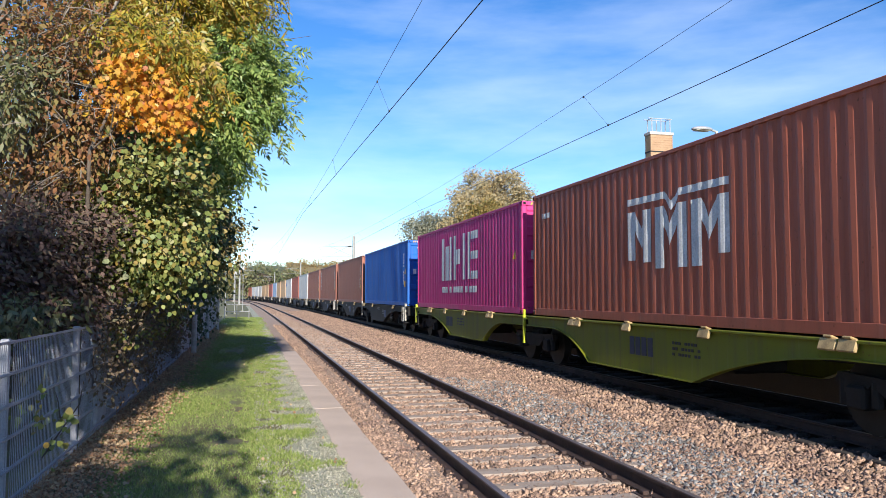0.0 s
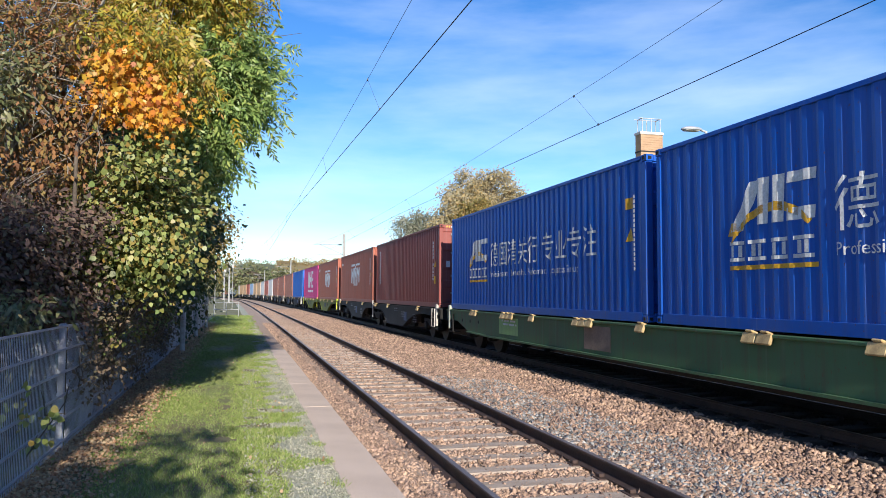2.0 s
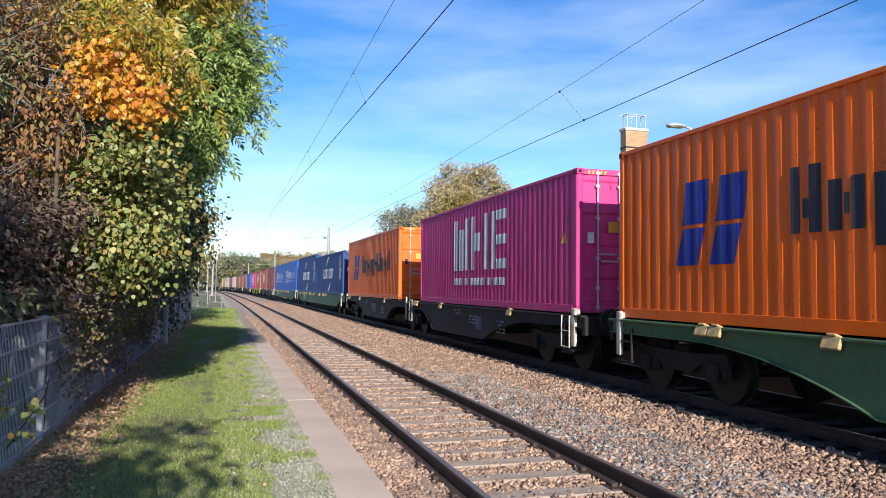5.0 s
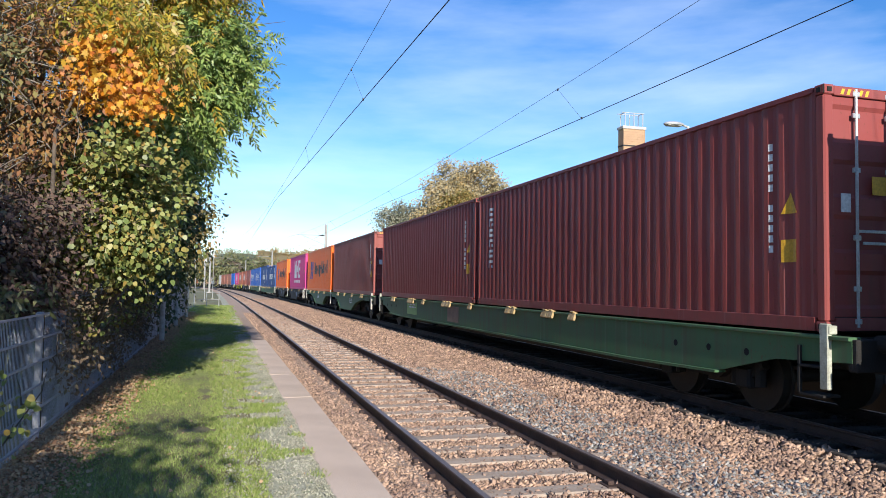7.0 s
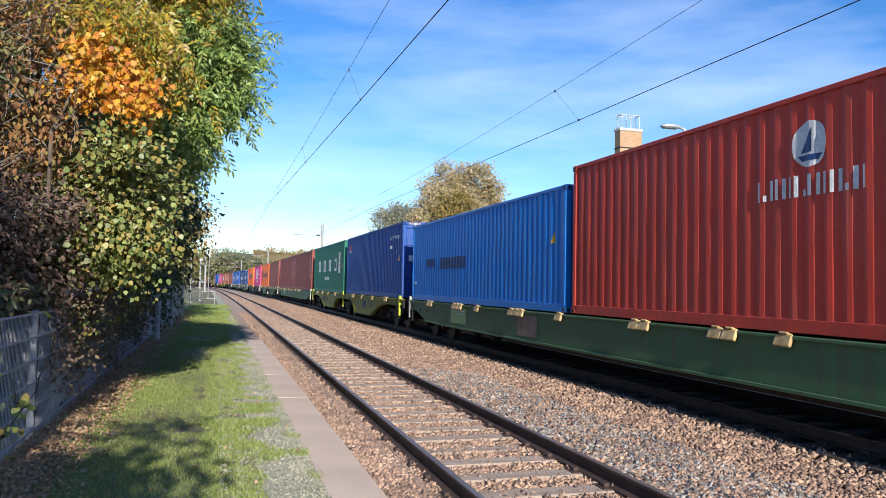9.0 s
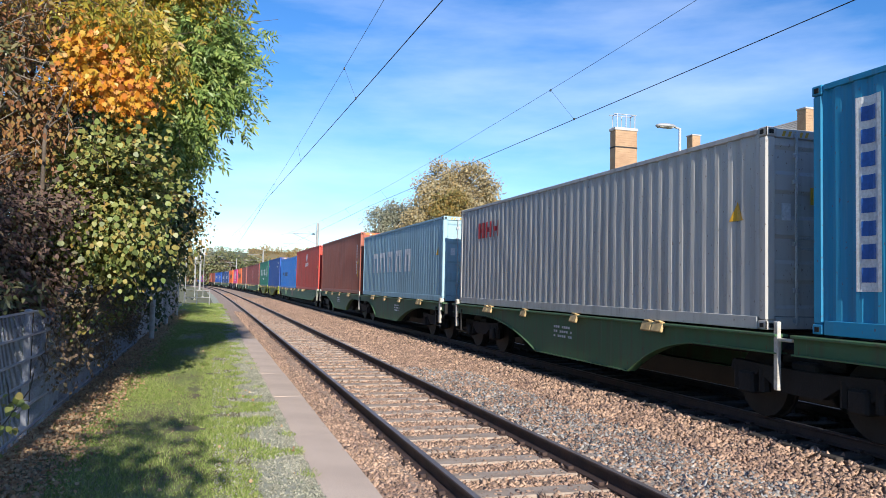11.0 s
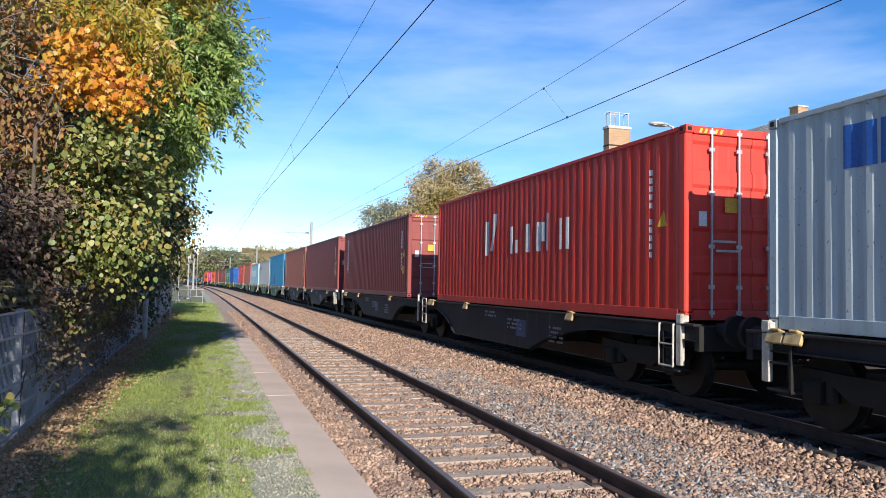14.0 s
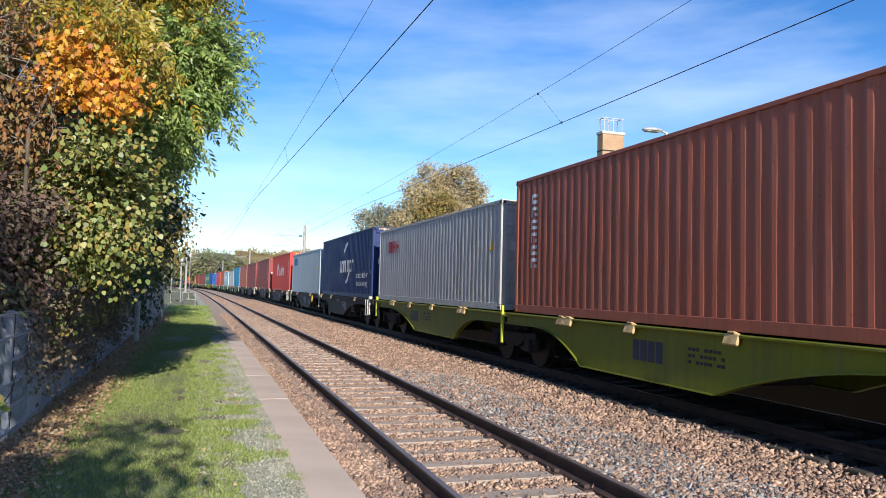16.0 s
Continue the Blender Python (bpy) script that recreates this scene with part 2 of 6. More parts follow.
def build_ground():
    bm = bmesh.new()
    bmesh.ops.create_grid(bm, x_segments=40, y_segments=40, size=2500)
    for v in bm.verts:
        v.co.z = -0.35
    tagged(part("ground", bm, M["field"]), "wide field of autumn grass reaching the horizon", "ground", kind="structure")
    strip("grass_verge", [(-9, -0.30), (-4, 0.0), (-1.9, 0.0), (-1.0, 0.02), (-0.2, 0.03), (0.42, 0.0), (0.55, -0.03)], -20, 200, M["grass_soil"],
          label="trodden grass verge between fence and railway", category="verge", wob=0.015)
    strip("gravel_edge", [(0.3, -0.06), (0.45, -0.005), (0.7, 0.0), (0.98, -0.004)], -20, 120, M["gravel"], step=1.0,
          label="strip of pale gravel with weeds beside the grass", category="gravel", wob=0.004)
    strip("ballast_bed", [(0.95, -0.33), (1.30, -0.02), (1.55, -0.012), (1.85, -0.01), (2.0, -0.06), (3.6, -0.06), (4.3, -0.08), (5.4, -0.20), (6.3, -0.16), (6.75, -0.10)], -60, 420, M["ballast_bed"], step=3.0,
          label="brown crushed-stone ballast bed under both tracks", category="ballast", wob=0.02)
    # this strip's dark colour holds the shade below the wagons
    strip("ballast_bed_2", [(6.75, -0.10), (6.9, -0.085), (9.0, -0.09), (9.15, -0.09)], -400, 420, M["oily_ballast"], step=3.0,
          label="ballast under the far track, near-black to stand for the train's shade", category="ballast", wob=0.02)
    strip("ballast_bed_3", [(9.15, -0.092), (9.4, -0.09), (9.9, -0.14), (10.4, -0.3)], -100, 420, M["ballast_bed"], step=3.0,
          label="brown ballast between the far track and platform", category="ballast", wob=0.02)


build_ground()


# ---- tracks ----
def build_track(name, off, s0, s1, n_pieces, tie):
    top = tagged(empty(name), "ballasted railway track with rusty-sided steel rails on sleepers", "track", kind="structure")
    w, h = 0.075, 0.149
    outline = [(-w, -h), (w, -h), (w, -h + 0.012), (0.012, -h + 0.03), (0.009, -0.04), (0.034, -0.028), (0.034, -0.006), (0.026, 0.0),
               (-0.026, 0.0), (-0.034, -0.006), (-0.034, -0.028), (-0.009, -0.04), (-0.012, -h + 0.03), (-w, -h + 0.012)]
    for side in (-0.7525, 0.7525):
        prof = [(u + side, v + RAIL_Z) for u, v in outline]
        swept("rail", prof, off, s0, s1, [M["rail_rust"], M["rail_head"]], top, step=3.0, pick=lambda j: 1 if j in (7,) else 0)
    bm = bmesh.new()
    prism(bm, [(-0.14, -0.16), (0.14, -0.16), (0.125, 0.0), (-0.125, 0.0)], "x", -1.3, 1.3)
    bmesh.ops.bevel(bm, geom=[e for e in bm.edges], offset=0.012, segments=1, affect="EDGES")
    first = part("sleeper", bm, tie, top)
    fb = bmesh.new()
    for s in (-0.7525, 0.7525):
        box(fb, (s - 0.16, -0.09, 0.0), (s + 0.16, 0.09, 0.012))
        for q in (-0.105, 0.105):
            box(fb, (s + q - 0.03, -0.045, 0.01), (s + q + 0.03, 0.045, 0.05), 0.008)
    clip = part("rail_fastening", fb, M["rail_rust"], top)
    k = 0
    s = -4.0
    while k < n_pieces:
        p, th = on_line(s, off, RAIL_Z - 0.152 + random.uniform(-0.006, 0.004))
        m = pose(p.x, p.y, p.z, 0, 0, th + random.uniform(-0.4, 0.4))
        if k == 0:
            first.matrix_basis, clip.matrix_basis = m, m
        else:
            again(first, top, m)
            if k < 50:
                again(clip, top, m)
        s += 0.6
        k += 1
    return top


build_track("track_1", NEAR_X, -60, 430, 180, M["sleeper"])
# far track: its sleepers carry the train's shade in their colour
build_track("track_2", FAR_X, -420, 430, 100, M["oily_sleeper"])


# ---- the train ----
SPEED = 23.578
CL, CW = 12.192, 2.438                    # forty-foot containers
PITCH, DEPTH = 0.2775, 0.029
DECK = RAIL_Z + 1.17


def wave(u):
    """Depth of the wall's corrugation at a run of u metres."""
    q = (u / PITCH) % 1.0
    if q < 0.26:
        return 0.0
    if q < 0.5:
        return DEPTH * (q - 0.26) / 0.24
    if q < 0.76:
        return DEPTH
    return DEPTH * (1 - q) / 0.24


WAVE_BREAKS = (0.0, 0.26, 0.5, 0.76)


def wall_runs(a, b):
    us = [a]
    i = math.floor(a / PITCH)
    while i * PITCH < b:
        for q in WAVE_BREAKS:
            u = (i + q) * PITCH
            if a + 1e-4 < u < b - 1e-4:
                us.append(u)
        i += 1
    return us + [b]


def corrugated(axis, a, b, z0, z1, face, sign):
    """A corrugated wall along y (axis y) or x; face: where its outer flats lie; sign: which way out is."""
    bm = bmesh.new()
    prev = None
    levels = 9 if axis == "y" else 2
    for u in wall_runs(a, b):
        cur = []
        for i in range(levels):
            q = i / (levels - 1)
            z = z0 + (z1 - z0) * q
            dent = 0.0048 * noise.noise((u * 1.9, z * 1.1, face)) + 0.0030 * noise.noise((u * 6.0, z * 1.9, 5.0 + face))
            d = face - sign * (0.012 + wave(u - a) + dent * math.sin(math.pi * q) ** 0.3 * (axis == "y"))
            cur.append(bm.verts.new((d, u, z) if axis == "y" else (u, d, z)))
        if prev:
            for i in range(levels - 1):
                bm.faces.new((prev[i], cur[i], cur[i + 1], prev[i + 1]))
        prev = cur
    bmesh.ops.recalc_face_normals(bm, faces=bm.faces[:])
    f = bm.faces[:][0]
    f.normal_update()
    n = f.normal.x if axis == "y" else f.normal.y
    if n * sign < 0:
        bmesh.ops.reverse_faces(bm, faces=bm.faces[:])
    return bm


STEEL = {}


def container_parts(high):
    """The shared parts of a forty-foot container: name, mesh builder. Base at z 0, doors at y = -CL/2."""
    H = 2.896 if high else 2.591
    hw, hl = CW / 2, CL / 2
    made = []

    def add(name, bm, slot="body"):
        made.append((name, bm, slot))

    for sx in (-1, 1):
        add("side_wall", corrugated("y", -hl + 0.14, hl - 0.14, 0.16, H - 0.06, sx * hw, sx))
        add("bottom_rail", box(bmesh.new(), (sx * hw - (0.05 if sx > 0 else 0), -hl + 0.17, 0.0), (sx * hw + (0.05 if sx < 0 else 0), hl - 0.17, 0.165), 0.006))
        add("top_rail", box(bmesh.new(), (sx * hw - (0.06 if sx > 0 else 0), -hl + 0.17, H - 0.075), (sx * hw + (0.06 if sx < 0 else 0), hl - 0.17, H - 0.008), 0.006))
    add("front_wall", corrugated("x", -hw + 0.13, hw - 0.13, 0.16, H - 0.1, hl, 1))
    bm = bmesh.new()
    prev = None
    i = 0
    y = -hl + 0.16
    while y < hl - 0.16:                   # roof, pressed in shallow waves across
        z = H - 0.02 - (0.02 if i % 4 in (2, 3) else 0)
        cur = [bm.verts.new((-hw + 0.05, y, z)), bm.verts.new((hw - 0.05, y, z))]
        if prev:
            bm.faces.new((prev[0], prev[1], cur[1], cur[0]))
        prev = cur
        y += 0.0523 if i % 2 else 0.157
        i += 1
    add("roof", bm)
    add("floor", box(bmesh.new(), (-hw + 0.055, -hl + 0.1, 0.03), (hw - 0.055, hl - 0.1, 0.15)), "under")
    for sx in (-1, 1):
        for sy in (-1, 1):
            x0, x1 = sorted((sx * hw, sx * (hw - 0.15)))
            y0, y1 = sorted((sy * hl, sy * (hl - 0.15)))
            add("corner_post", box(bmesh.new(), (x0 + 0.003, y0 + 0.003, 0.118), (x1 - 0.003, y1 - 0.003, H - 0.118), 0.02))
            for z0 in (0.0, H - 0.118):
                c = box(bmesh.new(), (x0 - 0.003, y0 - 0.003, z0), (x1 + 0.003, y1 + 0.003, z0 + 0.118), 0.012)
                box(c, (sx * hw - 0.012, sy * (hl - 0.075) - 0.032, z0 + 0.03), (sx * hw + 0.0065, sy * (hl - 0.075) + 0.032, z0 + 0.085))
                box(c, (sx * (hw - 0.075) - 0.032, sy * hl - 0.012, z0 + 0.03), (sx * (hw - 0.075) + 0.032, sy * hl + 0.0065, z0 + 0.085))
                for f in c.faces:
                    if f.calc_area() < 0.004 and all(abs(abs(v.co.x) - hw) < 0.0125 and abs(abs(v.co.x) - hw) > 0.004 or abs(abs(v.co.y) - hl) > 0.004 and abs(abs(v.co.y) - hl) < 0.0125 for v in f.verts):
                        f.material_index = 1
                add("corner_casting", c)
    for sy in (-1, 1):
        y0, y1 = sorted((sy * hl, sy * (hl - 0.1)))
        add("end_sill", box(bmesh.new(), (-hw + 0.155, y0 + 0.004, 0.01), (hw - 0.155, y1, 0.16), 0.006))
        add("end_header", box(bmesh.new(), (-hw + 0.155, y0 + 0.004, H - 0.125), (hw - 0.155, y1, H - 0.01), 0.006))
    for k in range(2):                     # two door leaves with pressed panels
        x0, x1 = ((-hw + 0.155, -0.006), (0.006, hw - 0.155))[k]
        d = bmesh.new()
        n = 4
        zz = [0.165 + (H - 0.125 - 0.165) * i / n for i in range(n + 1)]
        yf, yb = -hl + 0.035, -hl + 0.075
        step = zz[1] - zz[0]
        prof = [(yb, 0.17), (yf, 0.17)]
        for i in range(n):
            prof += [(yf, zz[i] + 0.10), (yf + 0.028, zz[i] + 0.15), (yf + 0.028, zz[i] + step - 0.15), (yf, zz[i] + step - 0.10)]
        prof += [(yf, H - 0.128), (yb, H - 0.128)]
        prism(d, prof, "x", x0, x1)
        add("door", d)
        for q in (0.30, 0.76):
            bx = x0 + (x1 - x0) * (q if k == 0 else 1 - q + 0.02)
            t = bmesh.new()
            tube(t, (bx, yf - 0.03, 0.05), (bx, yf - 0.03, H - 0.03), 0.018, 8)
            for z in (0.12, 0.5, 1.1, 1.9, H - 0.35, H - 0.09):
                box(t, (bx - 0.05, yf - 0.042, z - 0.03), (bx + 0.05, yf - 0.008, z + 0.03), 0.006)
            s = 1 if (q < 0.5) == (k == 0) else -1
            box(t, (min(bx, bx + s * 0.42), yf - 0.052, 1.02 + 0.14 * (q < 0.5)), (max(bx, bx + s * 0.42), yf - 0.034, 1.055 + 0.14 * (q < 0.5)), 0.004)
            add("locking_bar", t, "bar")
    return made


def zinc(name, c, r=0.45):
    return material(name, c, tuple(v * 0.7 for v in c), r, metal=0.3, scale=3, fine=50, bump=0.05)


M["bar"] = zinc("galvanised_bar", (0.55, 0.56, 0.58))
M["hole"] = material("hole", (0.012, 0.012, 0.012), None, 0.9, scale=3, bump=0)
M["under"] = material("under_steel", (0.035, 0.033, 0.033), (0.02, 0.018, 0.018), 0.8, scale=2, fine=40, bump=0.2)
M["white_mark"] = material("white_mark", (0.78, 0.79, 0.80), (0.62, 0.63, 0.65), 0.55, scale=2.5, fine=30, bump=0.0)
M["yellow_mark"] = material("yellow_mark", (0.75, 0.42, 0.03), (0.62, 0.34, 0.03), 0.55, scale=3, fine=30, bump=0.0)
M["black_mark"] = material("black_mark", (0.012, 0.014, 0.03), (0.02, 0.02, 0.035), 0.5, scale=2, fine=30, bump=0.0)
M["blue_mark"] = material("blue_mark", (0.012, 0.03, 0.33), (0.012, 0.025, 0.24), 0.5, scale=2, fine=30, bump=0.0)
M["sky_mark"] = material("sky_mark", (0.02, 0.12, 0.45), (0.02, 0.09, 0.36), 0.5, scale=2, fine=30, bump=0.0)
M["red_mark"] = material("red_mark", (0.55, 0.03, 0.03), (0.4, 0.025, 0.025), 0.5, scale=2, fine=30, bump=0.0)
M["deep_blue_mark"] = material("deep_blue_mark", (0.02, 0.07, 0.22), (0.02, 0.05, 0.17), 0.5, scale=2, fine=30, bump=0.0)

PAINTS = {
    "brown": (0.40, 0.115, 0.07), "dull_brown": (0.34, 0.13, 0.09), "maroon": (0.25, 0.052, 0.048), "dark_brown": (0.27, 0.072, 0.06),
    "magenta": (0.62, 0.045, 0.22), "blue": (0.005, 0.12, 0.50), "royal": (0.004, 0.088, 0.44), "navy": (0.012, 0.055, 0.21), "deep_navy": (0.007, 0.028, 0.125), "orange": (0.86, 0.135, 0.006),
    "green": (0.012, 0.17, 0.11), "indigo": (0.010, 0.070, 0.31), "azure": (0.008, 0.20, 0.68), "red": (0.56, 0.06, 0.04), "bright_red": (0.62, 0.045, 0.03),
    "pale_blue": (0.32, 0.50, 0.58), "grey": (0.50, 0.49, 0.47), "teal": (0.022, 0.25, 0.45), "blue_grey": (0.42, 0.49, 0.53), "tan": (0.52, 0.34, 0.20),
    "pale_grey": (0.58, 0.58, 0.58), "rust_red": (0.36, 0.10, 0.07), "sky_blue": (0.30, 0.42, 0.60),
}
PAINT = {k: paint("container_" + k, c, 0.42 if k in ("royal", "azure", "orange") else 0.55, amount=0.10 if k == "orange" else 0.22 if k in ("royal", "azure") else 0.36)
         for k, c in PAINTS.items()}

SHARED = {}


def shared_parts(high):
    if high not in SHARED:
        rows = []
        for name, bm, slot in container_parts(high):
            me = bpy.data.meshes.new(name)
            bm.to_mesh(me)
            bm.free()
            me.materials.append({"body": PAINT["brown"], "bar": M["bar"], "under": M["under"]}[slot])
            me.materials.append(M["hole"])
            rows.append((name, me, slot))
        SHARED[high] = rows
    return SHARED[high]


def onto_wall(bm, depth0=0.002):
    """Lays flat shapes, drawn in (run from the front end, height), on the corrugated side that faces the camera."""
    us = [v.co.x for v in bm.verts]
    for u in wall_runs(min(us), max(us))[1:-1] if us else []:
        bmesh.ops.bisect_plane(bm, geom=bm.verts[:] + bm.edges[:] + bm.faces[:], plane_co=(u, 0, 0), plane_no=(1, 0, 0), dist=1e-5)
    hl = CL / 2
    for v in bm.verts:
        u, z = v.co.x, v.co.y
        y = hl - u                          # run counted from the leading end
        w = wave(y + hl - 0.14)
        v.co = (-CW / 2 + 0.012 + w - 0.008, y, z)
    return bm


def shape(bm, pts):
    bm.faces.new([bm.verts.new((u, z, 0)) for u, z in pts])


def bar_(bm, u0, z0, u1, z1):
    shape(bm, [(u0, z0), (u1, z0), (u1, z1), (u0, z1)])


def slanted(bm, u0, u1, z0, z1, lean):
    shape(bm, [(u0, z0), (u1, z0), (u1 + lean, z1), (u0 + lean, z1)])


def arc(bm, cu, cz, r, a0, a1, w0, w1, n=10, sy=1.0):
    """A curved swoosh that swells from w0 to w1."""
    rows = []
    for i in range(n + 1):
        a = radians(a0 + (a1 - a0) * i / n)
        w = w0 + (w1 - w0) * math.sin(math.pi * i / n * 0.85)
        rows.append(((cu + (r - w) * math.cos(a), cz + sy * (r - w) * math.sin(a)), (cu + (r + w) * math.cos(a), cz + sy * (r + w) * math.sin(a))))
    for (p, q), (p2, q2) in zip(rows, rows[1:]):
        shape(bm, [p, q, q2, p2])


def lettering(text, size, u, z, vertical=False):
    """Flat letters in (run, height)."""
    cu = bpy.data.curves.new("writing", "FONT")
    cu.body, cu.size, cu.resolution_u = text, size, 2
    ob = new("writing", cu)
    dg = bpy.context.evaluated_depsgraph_get()
    me = bpy.data.meshes.new_from_object(ob.evaluated_get(dg))
    bpy.data.objects.remove(ob)
    bm = bmesh.new()
    bm.from_mesh(me)
    bpy.data.meshes.remove(me)
    for v in bm.verts:
        v.co = (v.co.x + u, v.co.y + z, 0)
    return bm


def logo_shapes(kind, H):
    """What is painted on the side towards the camera: (name, bmesh, material) for each colour."""
    out = []
    W = bmesh.new()
    if kind == "emblem_m":                 # broken line over slanted uprights
        a, zb, zt = 4.75, 1.10, 1.98
        shape(W, [(a, zt + 0.12), (a + 1.25, zt + 0.12), (a + 1.48, zt - 0.10), (a + 1.48, zt + 0.06), (a + 1.25, zt + 0.24), (a, zt + 0.24)])
        shape(W, [(a + 1.48, zt - 0.10), (a + 1.72, zt + 0.12), (a + 3.0, zt + 0.12), (a + 3.0, zt + 0.24), (a + 1.72, zt + 0.24), (a + 1.48, zt + 0.06)])
        for u, lo in ((0.0, 0.0), (0.52, -0.05), (0.95, -0.17), (1.62, -0.17), (2.05, -0.17), (2.72, 0.0)):
            bar_(W, a + u, zb + lo, a + u + 0.28, zt)
        for u in (0.28, 1.23, 2.33):
            m = u + 0.195
            shape(W, [(a + u, zt), (a + u, zt - 0.34), (a + m, 1.30), (a + m, 1.66)])
            shape(W, [(a + m, 1.66), (a + m, 1.30), (a + u + 0.39, zt - 0.34), (a + u + 0.39, zt)])
        bar_(W, 0.5, 2.28, 0.62, 2.40), bar_(W, 0.68, 2.28, 0.78, 2.40), bar_(W, 0.84, 2.28, 1.0, 2.40)
    elif kind == "tall_blocks":            # three tall blocks over a line of small ones
        a, zb, zt = 4.0, 0.98, 2.48
        for u, w in ((0.0, 0.3), (1.0, 0.3), (1.6, 0.3), (2.6, 0.3), (3.2, 0.32)):
            bar_(W, a + u, zb, a + u + w, zt)
        bar_(W, a + 0.42, zb, a + 0.9, zt - 0.3)
        bar_(W, a + 1.9, 1.5, a + 2.3, 2.0)
        for z in (zb, 1.6, zt - 0.25):
            bar_(W, a + 3.62, z, a + 4.3, z + 0.25)
        for i in range(9):
            bar_(W, a + 0.02 + i * 0.48, 0.56, a + 0.36 + i * 0.48, 0.76)
    elif kind == "swoosh":                 # short blocks between two brush strokes
        a, zb, zt = 3.95, 1.0, 1.62
        u = a
        for i, w in enumerate((0.5, 0.62, 0.6, 0, 0.52, 0.58, 0.66)):
            if w:
                bar_(W, u, zb, u + 0.15, zt), bar_(W, u + w - 0.15, zb, u + w, zt if i != 0 else zb + 0.16)
                bar_(W, u + 0.15, zt - 0.14, u + w - 0.15, zt)
                if i in (0, 4, 5):
                    bar_(W, u + 0.15, zb, u + w - 0.15, zb + 0.14)
            u += (w or 0.3) + 0.12
        arc(W, a + 2.55, 0.75, 1.62, 138, 98, 0.02, 0.1)
        arc(W, a + 2.05, 1.85, 1.62, -42, -82, 0.02, 0.1)
        for i in range(12):
            bar_(W, CL - 1.25, 0.9 + i * 0.12, CL - 1.2, 0.98 + i * 0.12)
    elif kind == "swoosh_small":
        u, zb, zt = 5.15, 1.12, 1.68
        for i, w in enumerate((0.36, 0.46, 0.42, 0, 0.38, 0.42, 0.48)):
            if w:
                bar_(W, u, zb, u + 0.11, zt), bar_(W, u + w - 0.11, zb, u + w, zt if i != 0 else zb + 0.16)
                bar_(W, u + 0.11, zt - 0.14, u + w - 0.11, zt)
                if i in (0, 4, 5):
                    bar_(W, u + 0.11, zb, u + w - 0.11, zb + 0.14)
            u += (w or 0.22) + 0.09
        arc(W, 7.2, 0.95, 1.55, 140, 100, 0.02, 0.1)
        arc(W, 6.3, 2.1, 1.5, -35, -75, 0.02, 0.1)
        for i in range(11):
            bar_(W, CL - 0.50, 1.1 + i * 0.12, CL - 0.45, 1.18 + i * 0.12)
        out.append(("lettering", lettering("eco container", 0.41, 9.02, 0.84), M["white_mark"]))
        out.append(("lettering", lettering("bamboo flooring", 0.33, 9.05, 0.50), M["white_mark"]))
        S = bmesh.new()
        shape(S, [(CL - 0.40, 1.0), (CL - 0.16, 1.0), (CL - 0.28, 1.24)])
        bar_(S, CL - 0.34, 1.62, CL - 0.2, 1.82)
        out.append(("warning_sign", S, M["yellow_mark"]))
    elif kind == "wide_dark":              # blue badge and a long dark row of blocks
        B, K = bmesh.new(), bmesh.new()
        for sx in (0, 0.82):
            slanted(B, 1.75 + sx, 2.3 + sx, 0.85, 1.4, 0.12), slanted(B, 1.85 + sx, 2.45 + sx, 1.46, 2.1, 0.12)
        u = 4.15
        z0 = 1.18
        for i, (w, tall, low) in enumerate(((0.5, 1.0, 0), (0.5, 0.72, 0), (0.52, 0.72, 0.25), (0.5, 0.72, 0), (0.5, 0.72, 0.25), (0.34, 0, 0), (0.42, 1.0, 0), (0.16, 1.0, 0), (0.52, 0.72, 0), (0.5, 0.72, 0.25), (0.52, 1.0, 0))):
            if not tall:
                bar_(K, u, z0 + 0.3, u + w, z0 + 0.46)
            else:
                bar_(K, u, z0 - low * 0.8, u + 0.17, z0 + tall * (0.82 if i != 10 else 0.6))
                if w > 0.3:
                    bar_(K, u + w - 0.17, z0 - (low * 0.8 if i in (4, 9) else 0), u + w, z0 + (0.85 if i == 10 else 0.3 if i == 6 else 0.6 if i else 0.82))
                    bar_(K, u + 0.2, z0 + 0.18, u + w - 0.2, z0 + 0.42)
            u += w + 0.135
        out += [("badge", B, M["blue_mark"]), ("lettering", K, M["black_mark"])]
    elif kind == "auz":                    # leaning badge, large signs, a line of words
        Y = bmesh.new()
        slanted(W, 1.95, 2.2, 1.36, 2.02, 0.42), slanted(W, 2.5, 2.7, 1.42, 2.04, 0.05), slanted(W, 2.8, 3.0, 1.42, 2.04, 0.05), slanted(W, 3.08, 3.55, 1.42, 1.58, 0.02)
        slanted(W, 3.1, 3.58, 1.9, 2.04, 0.02)
        arc(Y, 2.8, 0.62, 1.02, 145, 48, 0.02, 0.06)
        slanted(Y, 1.86, 2.1, 1.3, 1.48, 0.1)
        for i in range(4):
            q = 1.9 + i * 0.43
            bar_(W, q, 0.94, q + 0.34, 0.99), bar_(W, q, 1.17, q + 0.34, 1.22), bar_(W, q + 0.05, 1.0, q + 0.12, 1.16), bar_(W, q + 0.2, 1.0, q + 0.27, 1.16)
        bar_(Y, 1.9, 0.82, 3.6, 0.88)
        out += [("lettering", lettering("德国清关行 专业专注", 0.70, 3.85, 1.28), M["white_mark"]),
                ("lettering", lettering("Professionalism.  Partnership.  Performance.  Logistics Group", 0.225, 3.88, 0.94), M["white_mark"]),
                ("badge", Y, M["yellow_mark"])]
        for i in range(16):
            bar_(W, 11.75, 0.9 + i * 0.085, 11.79, 0.96 + i * 0.085)
    elif kind == "four_blocks":            # four spaced light blocks, white panel
